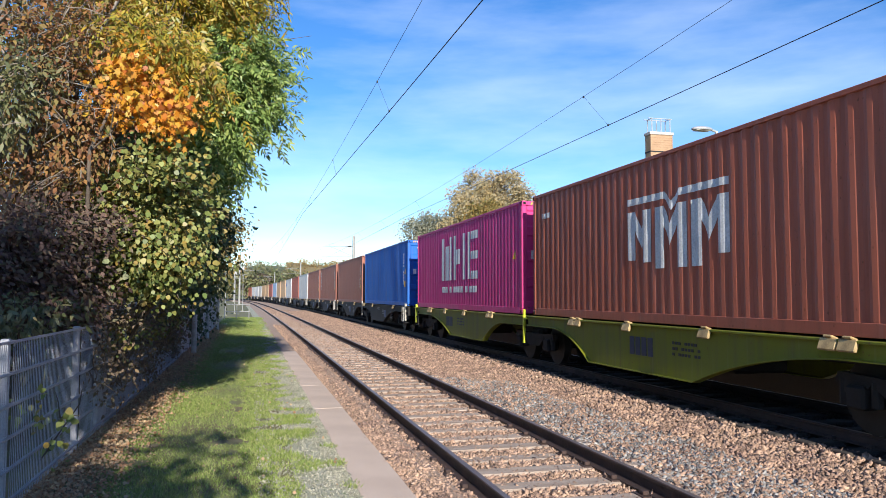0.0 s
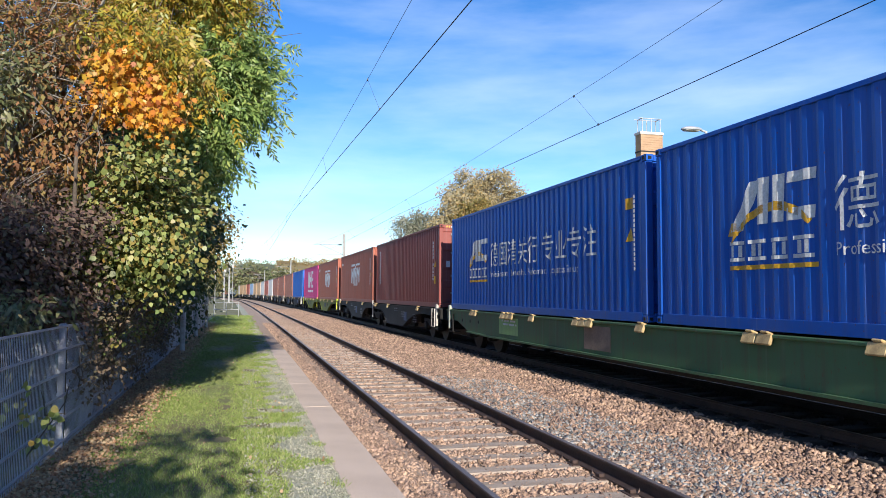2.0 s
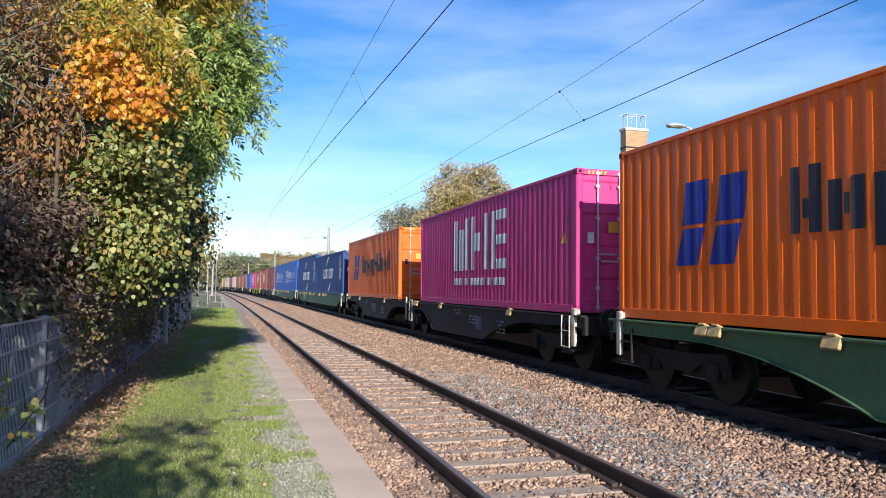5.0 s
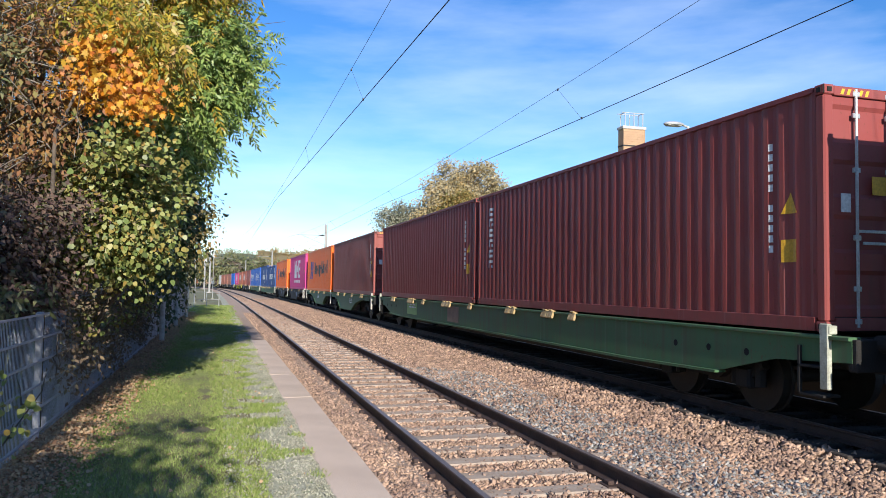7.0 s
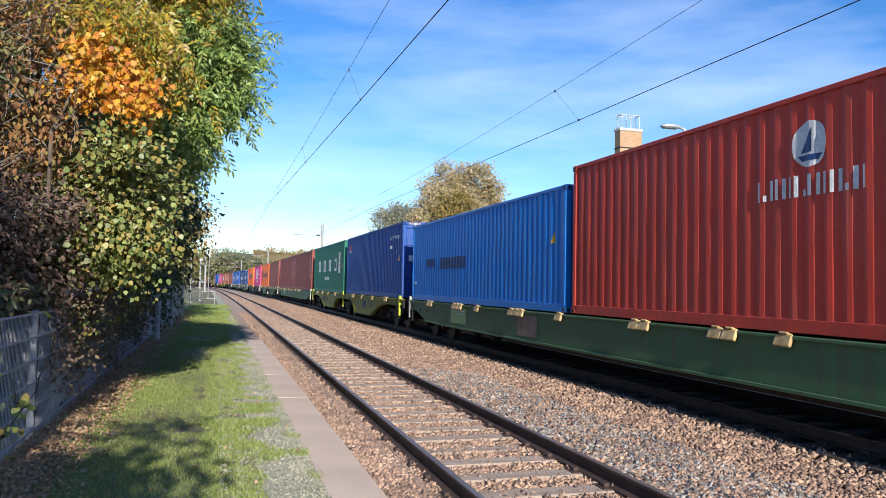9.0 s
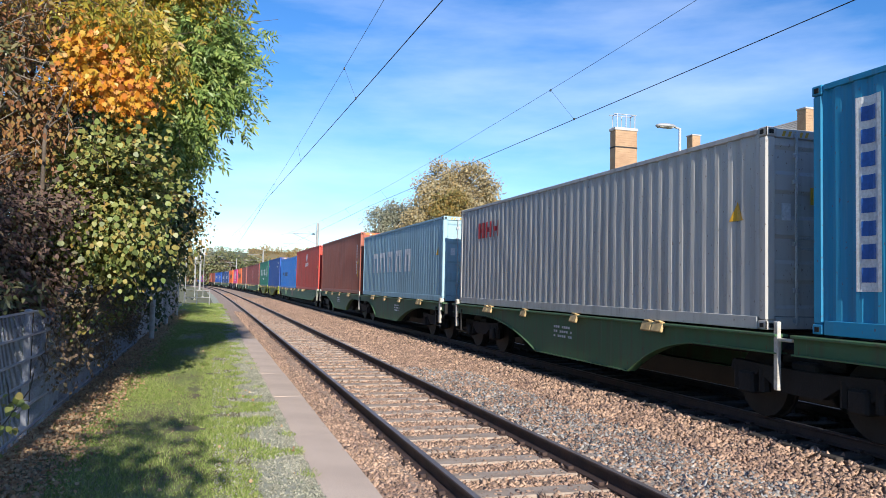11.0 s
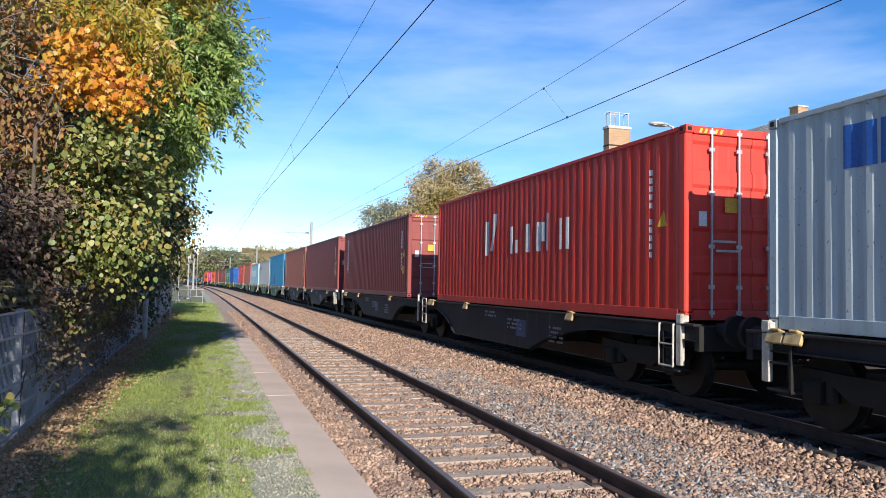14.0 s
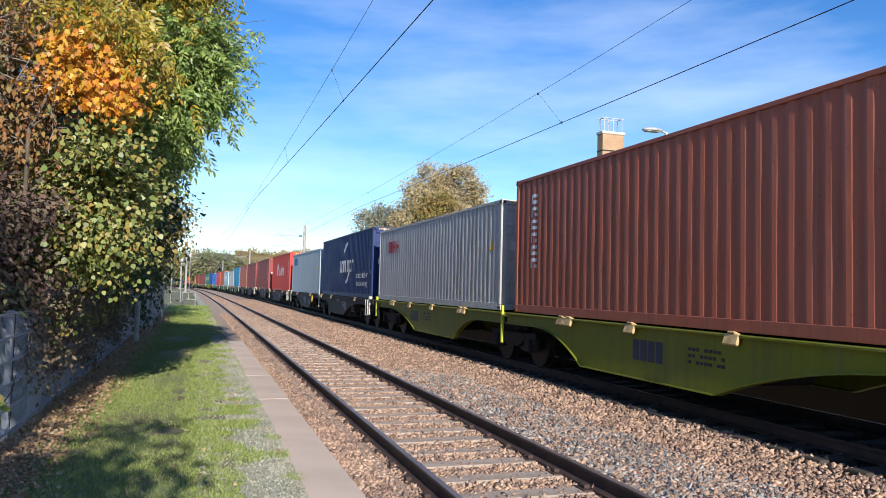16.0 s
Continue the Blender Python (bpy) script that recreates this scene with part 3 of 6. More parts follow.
        for u in (2.3, 4.5, 6.7, 8.85):    # hollow squares
            e = 0.15
            bar_(W, u, 1.25, u + e, 1.95), bar_(W, u + 0.58, 1.25, u + 0.58 + e, 1.95)
            bar_(W, u + e, 1.25, u + 0.58, 1.25 + e), bar_(W, u + e, 1.95 - e, u + 0.58, 1.95)
        G = bmesh.new()
        for i in range(4):
            bar_(G, 10.46, 1.24 + i * 0.27, 10.70, 1.29 + i * 0.27)
        out.append(("badge", G, M["red_mark"]))
        for i in range(8):
            bar_(W, 5.1 + i * 0.22, 0.72, 5.26 + i * 0.22, 0.92)
        bar_(W, 10.37, 1.1, 10.85, 2.28)
    elif kind == "red_badge":
        R = bmesh.new()
        bar_(R, 0.62, 2.2, 1.15, 2.48)
        bar_(W, 0.66, 2.12, 1.1, 2.19)
        out.append(("badge", R, M["red_mark"]))
        for i in range(6):
            bar_(W, 9.95 + i * 0.3, 2.28, 10.02 + i * 0.3, 2.42), bar_(W, 10.06 + i * 0.3, 2.34, 10.1 + i * 0.3, 2.42)
        bar_(W, 9.95, 1.93, 10.42, 2.06), bar_(W, 11.1, 1.66, 11.2, 1.84)
    elif kind == "dark_patch":             # where old lettering was painted over
        D = bmesh.new()
        bar_(D, 1.8, 1.1, 2.8, 1.36)
        bar_(D, 3.4, 1.02, 5.9, 1.36)
        out.append(("patch", D, M["deep_blue_mark"]))
        bar_(W, 0.35, 0.55, 0.6, 0.62)
    elif kind == "sail":                   # round badge with a sail above a row of blocks
        B = bmesh.new()
        cu, cz = 6.17, 2.26
        ring = [(cu + 0.27 * math.cos(i * math.tau / 24), cz + 0.28 * math.sin(i * math.tau / 24)) for i in range(24)]
        shape(W, ring)
        shape(B, [(cu - 0.19, cz - 0.13), (cu + 0.19, cz - 0.13), (cu + 0.13, cz - 0.2), (cu - 0.13, cz - 0.2)])
        shape(B, [(cu - 0.15, cz - 0.1), (cu + 0.05, cz - 0.1), (cu + 0.05, cz + 0.2)])
        for v in B.verts:
            v.co.z = 0.0
        u = 5.27
        for i in range(8):
            bar_(W, u, 1.64, u + 0.06, 1.9), bar_(W, u + 0.12, 1.64, u + 0.17, 1.9 if i % 3 else 1.72)
            u += 0.22
        out.append(("badge", B, M["deep_blue_mark"]))
    elif kind == "column":                 # a column of blocks near the leading end
        for i in range(6):
            z = 2.3 - i * 0.27
            bar_(W, 0.76, z, 0.84, z + 0.2), bar_(W, 0.84, z + 0.13, 1.06, z + 0.2)
            bar_(W, 0.98 if i % 2 else 0.86, z, 1.06, z + 0.07)
    elif kind == "column_panel":
        bar_(W, 0.62, 0.5, 0.95, 2.62)
        B = bmesh.new()
        for i in range(8):
            bar_(B, 0.69, 0.6 + i * 0.25, 0.88, 0.76 + i * 0.25)
        D = bmesh.new()
        bar_(D, 4.1, 0.22, 5.05, 0.9), bar_(D, 4.3, 0.9, 5.05, 1.12)
        out += [("badge", B, M["sky_mark"]), ("patch", D, M["deep_blue_mark"])]
    elif kind == "pale_rows":
        for i in range(5):
            u = 2.1 + i * 1.35
            bar_(W, u, 0.95, u + 0.25, 1.75), bar_(W, u + 0.6, 0.95, u + 0.85, 1.75), bar_(W, u + 0.25, 1.55, u + 0.6, 1.75)
    elif kind == "red_rows":
        R = bmesh.new()
        for i in range(3):
            u = 1.45 + i * 0.5
            bar_(R, u, 1.72, u + 0.14, 2.12), bar_(R, u + 0.28, 1.72, u + 0.42, 2.12), bar_(R, u + 0.14, 1.86, u + 0.28, 1.98)
        out.append(("badge", R, M["red_mark"]))
    elif kind == "line":                   # capital blocks
        u = 4.0
        for i, w in enumerate((1.2, 0.2, 0.75, 0.4, 0.85, 0.8)):
            h = 0.84 if i == 0 else 0.62
            if i == 1:
                u += w
                continue
            bar_(W, u, 1.2, u + 0.15, 1.2 + h)
            if i == 0:
                slanted(W, u + 0.3, u + 0.5, 1.3, 2.2, 0.22)
            elif i == 2:
                bar_(W, u + 0.25, 1.2, u + 0.42, 1.5)
            elif i == 4:
                bar_(W, u + 0.22, 1.4, u + 0.36, 1.8)
                bar_(W, u + 0.42, 1.2, u + 0.57, 1.98)
            elif i == 5:
                bar_(W, u + 0.3, 1.2, u + 0.45, 1.82)
            u += w + 0.16
    elif kind == "blue_tile":
        B = bmesh.new()
        for i in range(3):
            bar_(B, 1.15 + i * 0.46, 1.82, 1.57 + i * 0.46, 2.3)
        out.append(("badge", B, M["sky_mark"]))
    if kind in ("column", "emblem_m", "line", "none", "swoosh"):
        for i in range(11):                # upright row of small marks near the doors
            bar_(W, CL - 0.95, 0.95 + i * 0.13, CL - 0.89, 1.04 + i * 0.13) if i != 5 else None
    Yl = bmesh.new()
    shape(Yl, [(CL - 0.72, 1.42), (CL - 0.44, 1.42), (CL - 0.58, 1.68)])
    if kind not in ("swoosh_small",):
        out.append(("warning_sign", Yl, M["yellow_mark"]))
    else:
        Yl.free()
    if kind in ("none", "column", "auz"):
        P2 = bmesh.new()
        bar_(P2, CL - 0.72, 0.82 if kind != "auz" else 2.0, CL - 0.46, 1.1 if kind != "auz" else 2.2)
        out.append(("warning_plate", P2, M["yellow_mark"]))
    if W.faces:
        out.append(("marking", W, M["white_mark"]))
    else:
        W.free()
    return out


LOGOS = {}


def logo_meshes(kind, H):
    if kind not in LOGOS:
        rows = []
        for name, bm, mat in logo_shapes(kind, H):
            if isinstance(bm, bpy.types.Mesh):
                rows.append((name, bm))
                continue
            if name == "badge" and kind in ("sail", "four_blocks", "column_panel"):
                lift = 0.004
            else:
                lift = 0.0
            pieces = [(name, bm)]
            if name != "lettering" or kind == "wide_dark":      # large blocks stand by themselves
                for f in bm.faces[:]:
                    if f.calc_area() > 0.055 and len(bm.faces) > 1:
                        one = bmesh.new()
                        one.faces.new([one.verts.new(v.co) for v in f.verts])
                        bmesh.ops.delete(bm, geom=list(f.verts), context="VERTS")
                        pieces.append((name + "_block", one))
            for label, piece in pieces:
                if not piece.faces:
                    piece.free()
                    continue
                piece = onto_wall(piece)
                for v in piece.verts:
                    v.co.x -= lift
                bmesh.ops.recalc_face_normals(piece, faces=piece.faces[:])
                me = bpy.data.meshes.new(label)
                piece.to_mesh(me)
                piece.free()
                me.materials.append(mat)
                rows.append((label, me))
        LOGOS[kind] = rows
    return LOGOS[kind]


def door_marks(parent, H, mat):
    """Small signs and rows on the door end."""
    y = -CL / 2 + 0.028
    bm = bmesh.new()

    def plate(b, x0, z0, x1, z1, d=0.0):
        box(b, (x0, y - 0.006 - d, z0), (x1, y + 0.001, z1))
    for i in range(5):
        plate(bm, 0.34, 1.5 + i * 0.12, 0.72, 1.53 + i * 0.12)
    plate(bm, 0.62, H - 0.55, 0.96, H - 0.50)
    plate(bm, 0.3, H - 0.55, 0.5, H - 0.50)
    plate(bm, -0.96, 1.4, -0.82, 1.62)
    part("door_marking", bm, M["white_mark"] if mat != "orange" else M["black_mark"], parent)["kind"] = "stuff"
    s = bmesh.new()
    plate(s, -0.5, 1.62, -0.28, 1.84)
    part("warning_sign", s, M["yellow_mark"], parent)
    h = bmesh.new()
    for sx in (-1, 1):
        for i in range(5):
            a = sx * (0.98 - i * 0.09)
            v = [h.verts.new((a + q, -CL / 2 + 0.001, H - 0.11 + w)) for q, w in ((0, 0), (0.045, 0), (0.075, 0.07), (0.03, 0.07))]
            h.faces.new(v)
    bmesh.ops.recalc_face_normals(h, faces=h.faces[:])
    part("hazard_stripes", h, M["yellow_mark"], parent)


# leading end's run at the start, paint, what is painted on it, high or standard
LOAD = [
    (272.0, "dull_brown", "none", 1), (258.6, "dull_brown", "none", 1), (245.2, "pale_grey", "none", 1), (231.8, "pale_grey", "none", 1),
    (218.4, "grey", "none", 1), (205.0, "tan", "none", 1), (191.6, "tan", "none", 1), (178.2, "rust_red", "none", 1), (164.8, "sky_blue", "none", 1),
    (151.4, "tan", "none", 1), (138.0, "tan", "none", 1), (124.6, "pale_grey", "blue_tile", 1), (111.2, "rust_red", "none", 1), (97.8, "pale_grey", "none", 1),
    (84.6, "dull_brown", "none", 1), (71.4, "dull_brown", "column", 1), (57.8, "dull_brown", "none", 1), (44.4, "blue", "none", 1),
    (30.21, "magenta", "tall_blocks", 1), (17.25, "brown", "emblem_m", 1), (3.5, "brown", "emblem_m", 1), (-9.77, "dark_brown", "column", 1),
    (-23.52, "royal", "auz", 1), (-36.02, "royal", "auz", 1), (-49.92, "navy", "swoosh", 1), (-62.45, "navy", "swoosh", 0),
    (-76.62, "orange", "wide_dark", 1), (-92.20, "magenta", "tall_blocks", 1), (-106.05, "orange", "wide_dark", 1), (-119.35, "dark_brown", "none", 1),
    (-133.35, "maroon", "none", 1), (-145.80, "maroon", "column", 1), (-159.45, "green", "four_blocks", 1), (-172.60, "indigo", "red_badge", 1),
    (-186.30, "azure", "dark_patch", 0), (-198.78, "red", "sail", 1), (-212.45, "brown", "none", 1), (-225.45, "pale_blue", "pale_rows", 0),
    (-239.30, "grey", "red_rows", 0), (-252.25, "teal", "column_panel", 1), (-265.85, "brown", "column", 1), (-278.85, "maroon", "none", 1),
    (-292.85, "maroon", "column", 1), (-308.50, "bright_red", "line", 1), (-322.40, "blue_grey", "blue_tile", 0), (-335.52, "deep_navy", "swoosh_small", 1),
    (-348.90, "grey", "red_rows", 0), (-361.90, "brown", "column", 1),
]
WORDS = {"brown": "brown", "dull_brown": "dull brown", "dark_brown": "dark brown", "maroon": "dark maroon", "pale_grey": "pale grey", "pale_blue": "weathered pale blue",
         "blue_grey": "weathered blue-grey", "bright_red": "bright red", "rust_red": "rust red", "sky_blue": "grey-blue", "azure": "bright blue", "indigo": "dark blue",
         "navy": "navy blue", "deep_navy": "deep navy blue", "royal": "royal blue", "teal": "teal blue"}
PICTURE = {"none": "with plain corrugated sides", "emblem_m": "with a white slanted emblem", "tall_blocks": "with tall white block emblem", "swoosh": "with white blocks and brush strokes",
           "swoosh_small": "with white brush strokes and words", "wide_dark": "with a long dark emblem row", "auz": "with white signs and words", "four_blocks": "with four white block signs",
           "red_badge": "with a small red badge", "dark_patch": "with painted-over dark patch", "sail": "with a round sail badge", "column": "with an upright white sign column",
           "column_panel": "with a white upright panel", "pale_rows": "with large white blocks", "red_rows": "with a small red badge", "line": "with a row of large white blocks", "blue_tile": "with three blue tiles"}
MOVERS = []                                # (thing, run at the start, height above the ground)


def build_container(front, mat, logo, high):
    H = 2.896 if high else 2.591
    top = tagged(empty("shipping_container"), "%s steel shipping container %s" % (WORDS.get(mat, mat), PICTURE[logo]), "container", "containers on the train")
    for name, me, slot in shared_parts(high):
        o = new(name, me)
        o.parent = top
        if slot == "body":
            o.material_slots[0].link = "OBJECT"
            o.material_slots[0].material = PAINT[mat]
    for name, me in logo_meshes(logo, H):
        o = new(name.replace("marking_block", "emblem_block"), me)
        if name in ("marking", "lettering") or name == "badge" and logo in ("column_panel", "four_blocks"):
            o["kind"] = "stuff"
        o.parent = top
    if front < 60:
        door_marks(top, H, mat)
    MOVERS.append((top, front - CL / 2, DECK))
    return top


for row in LOAD:
    build_container(*row)


# ---- wagons ----
M["wagon_green"] = paint("wagon_green", (0.062, 0.14, 0.066), 0.6, amount=0.55)
M["wagon_lime"] = paint("wagon_lime", (0.165, 0.185, 0.012), 0.6, amount=0.5)
M["wagon_dark"] = paint("wagon_dark", (0.012, 0.013, 0.018), 0.7, dirt=(0.028, 0.024, 0.022), amount=0.4)
M["wagon_pale_green"] = paint("wagon_pale_green", (0.26, 0.46, 0.17), 0.6, amount=0.3)
M["running_gear"] = material("running_gear", (0.016, 0.015, 0.014), (0.010, 0.009, 0.009), 0.85, scale=4, fine=40, bump=0.3)
M["wheel_steel"] = material("wheel_steel", (0.03, 0.026, 0.023), (0.018, 0.015, 0.013), 0.7, metal=0.2, scale=4, fine=40, bump=0.1)
M["flap"] = material("flap", (0.58, 0.42, 0.20), (0.38, 0.27, 0.13), 0.7, scale=9, fine=50, bump=0.1, per_piece=0.2)
M["white_steel"] = material("white_steel", (0.62, 0.60, 0.55), (0.4, 0.36, 0.3), 0.6, scale=6, fine=40, bump=0.1)
M["yellow_steel"] = material("yellow_steel", (0.75, 0.52, 0.03), (0.55, 0.36, 0.03), 0.5, scale=6, fine=40, bump=0.1)
M["lime_steel"] = material("lime_steel", (0.60, 0.66, 0.03), (0.45, 0.5, 0.03), 0.5, scale=6, fine=40, bump=0.1)
M["pale_post"] = material("pale_post", (0.50, 0.52, 0.44), (0.33, 0.33, 0.26), 0.6, scale=6, fine=40, bump=0.1)
D0 = 1.17                                  # deck above the rail head


def bogie(parent, y, mesh_cache={}):
    """Two wheelsets in a cast side frame; origin on the rail head."""
    if not mesh_cache:
        fr = bmesh.new()
        for sx in (-1, 1):
            prism(fr, [(-1.25, 0.62), (-0.95, 0.40), (-0.7, 0.62), (-0.35, 0.40), (0.35, 0.40), (0.7, 0.62), (0.95, 0.40), (1.25, 0.62), (1.2, 0.74), (0.4, 0.70), (-0.4, 0.70), (-1.2, 0.74)],
                  "x", sx * 1.0 - 0.06, sx * 1.0 + 0.06)
            for a in (-0.9, 0.9):
                box(fr, (sx * 1.0 - 0.12, a - 0.14, 0.32), (sx * 1.0 + 0.12, a + 0.14, 0.60), 0.03)
                for q in (-0.24, 0.24):
                    tube(fr, (sx * 1.0, a + q, 0.36), (sx * 1.0, a + q, 0.66), 0.075, 8)
        box(fr, (-1.0, -0.22, 0.52), (1.0, 0.22, 0.80), 0.03)
        mesh_cache["f"] = fr
        w = bmesh.new()
        for sx in (-1, 1):
            tube(w, (sx * 0.68, 0, 0), (sx * 0.82, 0, 0), 0.455, 28)
            tube(w, (sx * 0.66, 0, 0), (sx * 0.69, 0, 0), 0.485, 28)
            tube(w, (sx * 0.82, 0, 0), (sx * 0.94, 0, 0), 0.13, 12)
        tube(w, (-0.7, 0, 0), (0.7, 0, 0), 0.085, 12)
        mesh_cache["frame"] = bpy.data.meshes.new("side_frame")
        mesh_cache["wheels"] = bpy.data.meshes.new("wheelset")
        fr.to_mesh(mesh_cache["frame"])
        w.to_mesh(mesh_cache["wheels"])
        fr.free(), w.free()
        mesh_cache["frame"].materials.append(M["running_gear"])
        mesh_cache["wheels"].materials.append(M["wheel_steel"])
        del mesh_cache["f"]
    b = new("bogie", mesh_cache["frame"])
    b.parent, b.location = parent, (0, y, 0)
    for a in (-0.9, 0.9):
        w = new("wheelset", mesh_cache["wheels"])
        w.parent, w.location = b, (0, a, 0.46)


def end_gear(top, y, s, steel, lively):
    """Buffers, coupling, end beam, step and grab rail at a wagon's end; s: which way out is."""
    bm = box(bmesh.new(), (-1.25, y - 0.06, D0 - 0.42), (1.25, y + 0.06, D0 - 0.06), 0.01)
    part("end_beam", bm, M["running_gear"], top)
    for sx in (-0.875, 0.875):
        b = bmesh.new()
        tube(b, (sx, y, 1.06), (sx, y + s * 0.34, 1.06), 0.10, 12)
        tube(b, (sx, y + s * 0.34, 1.06), (sx, y + s * 0.42, 1.06), 0.22, 16)
        part("buffer", b, M["running_gear"], top)
    b = bmesh.new()
    tube(b, (0, y, 1.0), (0, y + s * 0.4, 0.95), 0.05, 8)
    tube(b, (0, y + s * 0.4, 0.95), (0, y + s * 0.42, 0.6), 0.035, 8)
    part("coupling", b, M["running_gear"], top)
    g = bmesh.new()
    yy = y - s * 0.35
    box(g, (-1.31, yy - 0.065, 0.52), (-1.24, yy + 0.065, D0 + 0.10), 0.012)
    box(g, (-1.30, yy - 0.08, D0 - 0.02), (-1.18, yy + 0.08, D0 + 0.08), 0.01)
    part("grab_post", g, lively, top)
    st = bmesh.new()
    for z in (0.42, 0.75):
        box(st, (-1.30, yy - s * 0.02, z), (-1.05, yy - s * 0.42, z + 0.03), 0.004)
    box(st, (-1.30, yy - s * 0.38, 0.42), (-1.26, yy - s * 0.42, 1.0), 0.004)
    part("step", st, M["running_gear"], top)
    if steel is M["wagon_dark"] and s < 0:
        h = bmesh.new()                    # bent tube handrail beside the step
        path = [(-1.33, yy - s * 0.1, D0 - 0.05), (-1.33, yy - s * 0.1, 0.5), (-1.33, yy - s * 0.45, 0.5), (-1.33, yy - s * 0.45, D0 - 0.05)]
        for a, b in zip(path, path[1:]):
            tube(h, a, b, 0.016, 8)
        tube(h, (-1.33, yy - s * 0.1, 0.82), (-1.33, yy - s * 0.45, 0.82), 0.014, 8)
        for q in (0.1, 0.45):
            tube(h, (-1.33, yy - s * q, D0 - 0.06), (-1.2, yy - s * q, D0 - 0.06), 0.014, 8)
        part("handrail", h, M["white_steel"], top)


def flaps(top, ys, group, size=0.2):
    """Folded-down container spigots hanging at the deck's edge."""
    me = None
    for y0 in ys:
        for k in range(group):
            y = y0 + k * 0.3
            if me is None:
                b = bmesh.new()
                box(b, (-0.03, -0.14, -0.13), (0.02, 0.14, 0.02), 0.012)
                box(b, (-0.055, -0.07, 0.02), (0.06, 0.07, 0.05), 0.01)
                o = part("folding_spigot", b, M["flap"], top)
                me = o.data
            else:
                o = new("folding_spigot", me)
                o.parent = top
            o.matrix_basis = pose(-1.285, y, D0 - 0.05, 0, 20, 0)


def panel_marks(top, y, z, rows, n, mat, x=-1.262):
    bm = bmesh.new()
    for r in range(rows):
        for i in range(n):
            if (i * 7 + r * 3) % 5 == 0:
                continue
            box(bm, (x - 0.003, y + i * 0.09, z - r * 0.09), (x + 0.004, y + 0.065 + i * 0.09, z - r * 0.09 + 0.045))
    part("marking", bm, mat, top)["kind"] = "stuff"


def long_wagon(steel):
    """A long four-axle flat wagon for two forty-foot containers; straight deep side sills."""
    top = empty("flat_wagon")
    hl = 12.72
    t = D0 - 0.02
    outline = [(-hl, t - 0.04), (-hl, t - 0.30), (-hl + 1.2, t - 0.36), (-hl + 2.3, t - 0.62), (-hl + 4.5, t - 0.66), (hl - 4.5, t - 0.66), (hl - 2.3, t - 0.62), (hl - 1.2, t - 0.36),
               (hl, t - 0.30), (hl, t - 0.04)]
    for sx in (-1, 1):
        b = prism(bmesh.new(), outline, "x", sx * 1.235 - 0.02, sx * 1.235 + 0.02)
        part("side_sill", b, steel, top)
        b = box(bmesh.new(), (sx * 1.20 - 0.10, -hl, t - 0.06), (sx * 1.20 + 0.075, hl, t - 0.015), 0.008)
        part("sill_flange", b, steel, top)
        b = prism(bmesh.new(), [(-hl + 2.3, t - 0.655), (-hl + 4.5, t - 0.695), (hl - 4.5, t - 0.695), (hl - 2.3, t - 0.655), (hl - 2.3, t - 0.62), (hl - 4.5, t - 0.655), (-hl + 4.5, t - 0.655), (-hl + 2.3, t - 0.62)],
                  "x", sx * 1.2 - 0.12, sx * 1.2 + 0.06)
        part("lower_flange", b, steel, top)
    b = bmesh.new()
    for i in range(19):
        y = -hl + 0.5 + i * (2 * hl - 1) / 18
        box(b, (-1.21, y - 0.08, t - 0.30), (1.21, y + 0.08, t - 0.05))
    box(b, (-0.3, -hl, t - 0.5), (0.3, hl, t - 0.06))
    part("underframe", b, M["under"], top)
    hole = part("lightening_hole", tube(bmesh.new(), (-1.2555, 0, t - 0.32), (-1.258, 0, t - 0.32), 0.05, 10), M["hole"], top)
    hole.location.y = -11.0
    for y in (-10.2, -9.4, 9.4, 10.2, 11.0):
        again(hole, top, pose(0, y, 0))
    bm = box(bmesh.new(), (-1.262, 6.2, t - 0.55), (-1.2565, 7.6, t - 0.12))
    part("sill_panel", bm, M["wagon_pale_green"], top)
    bm = box(bmesh.new(), (-1.262, 1.4, t - 0.58), (-1.2565, 2.5, t - 0.12))
    part("sill_panel", bm, M["rust_panel"], top)
    panel_marks(top, 6.3, t - 0.22, 2, 12, M["white_mark"], -1.268)
    flaps(top, (6.6, 2.2), 3)
    flaps(top, (5.2, 0.25, -6.0), 1)
    flaps(top, (-5.0, -2.9, 9.6), 2)
    for y in (-hl + 2.9, hl - 2.9):
        bogie(top, y)
    end_gear(top, hl, 1, steel, M["pale_post"])
    end_gear(top, -hl, -1, steel, M["pale_post"])
    return top


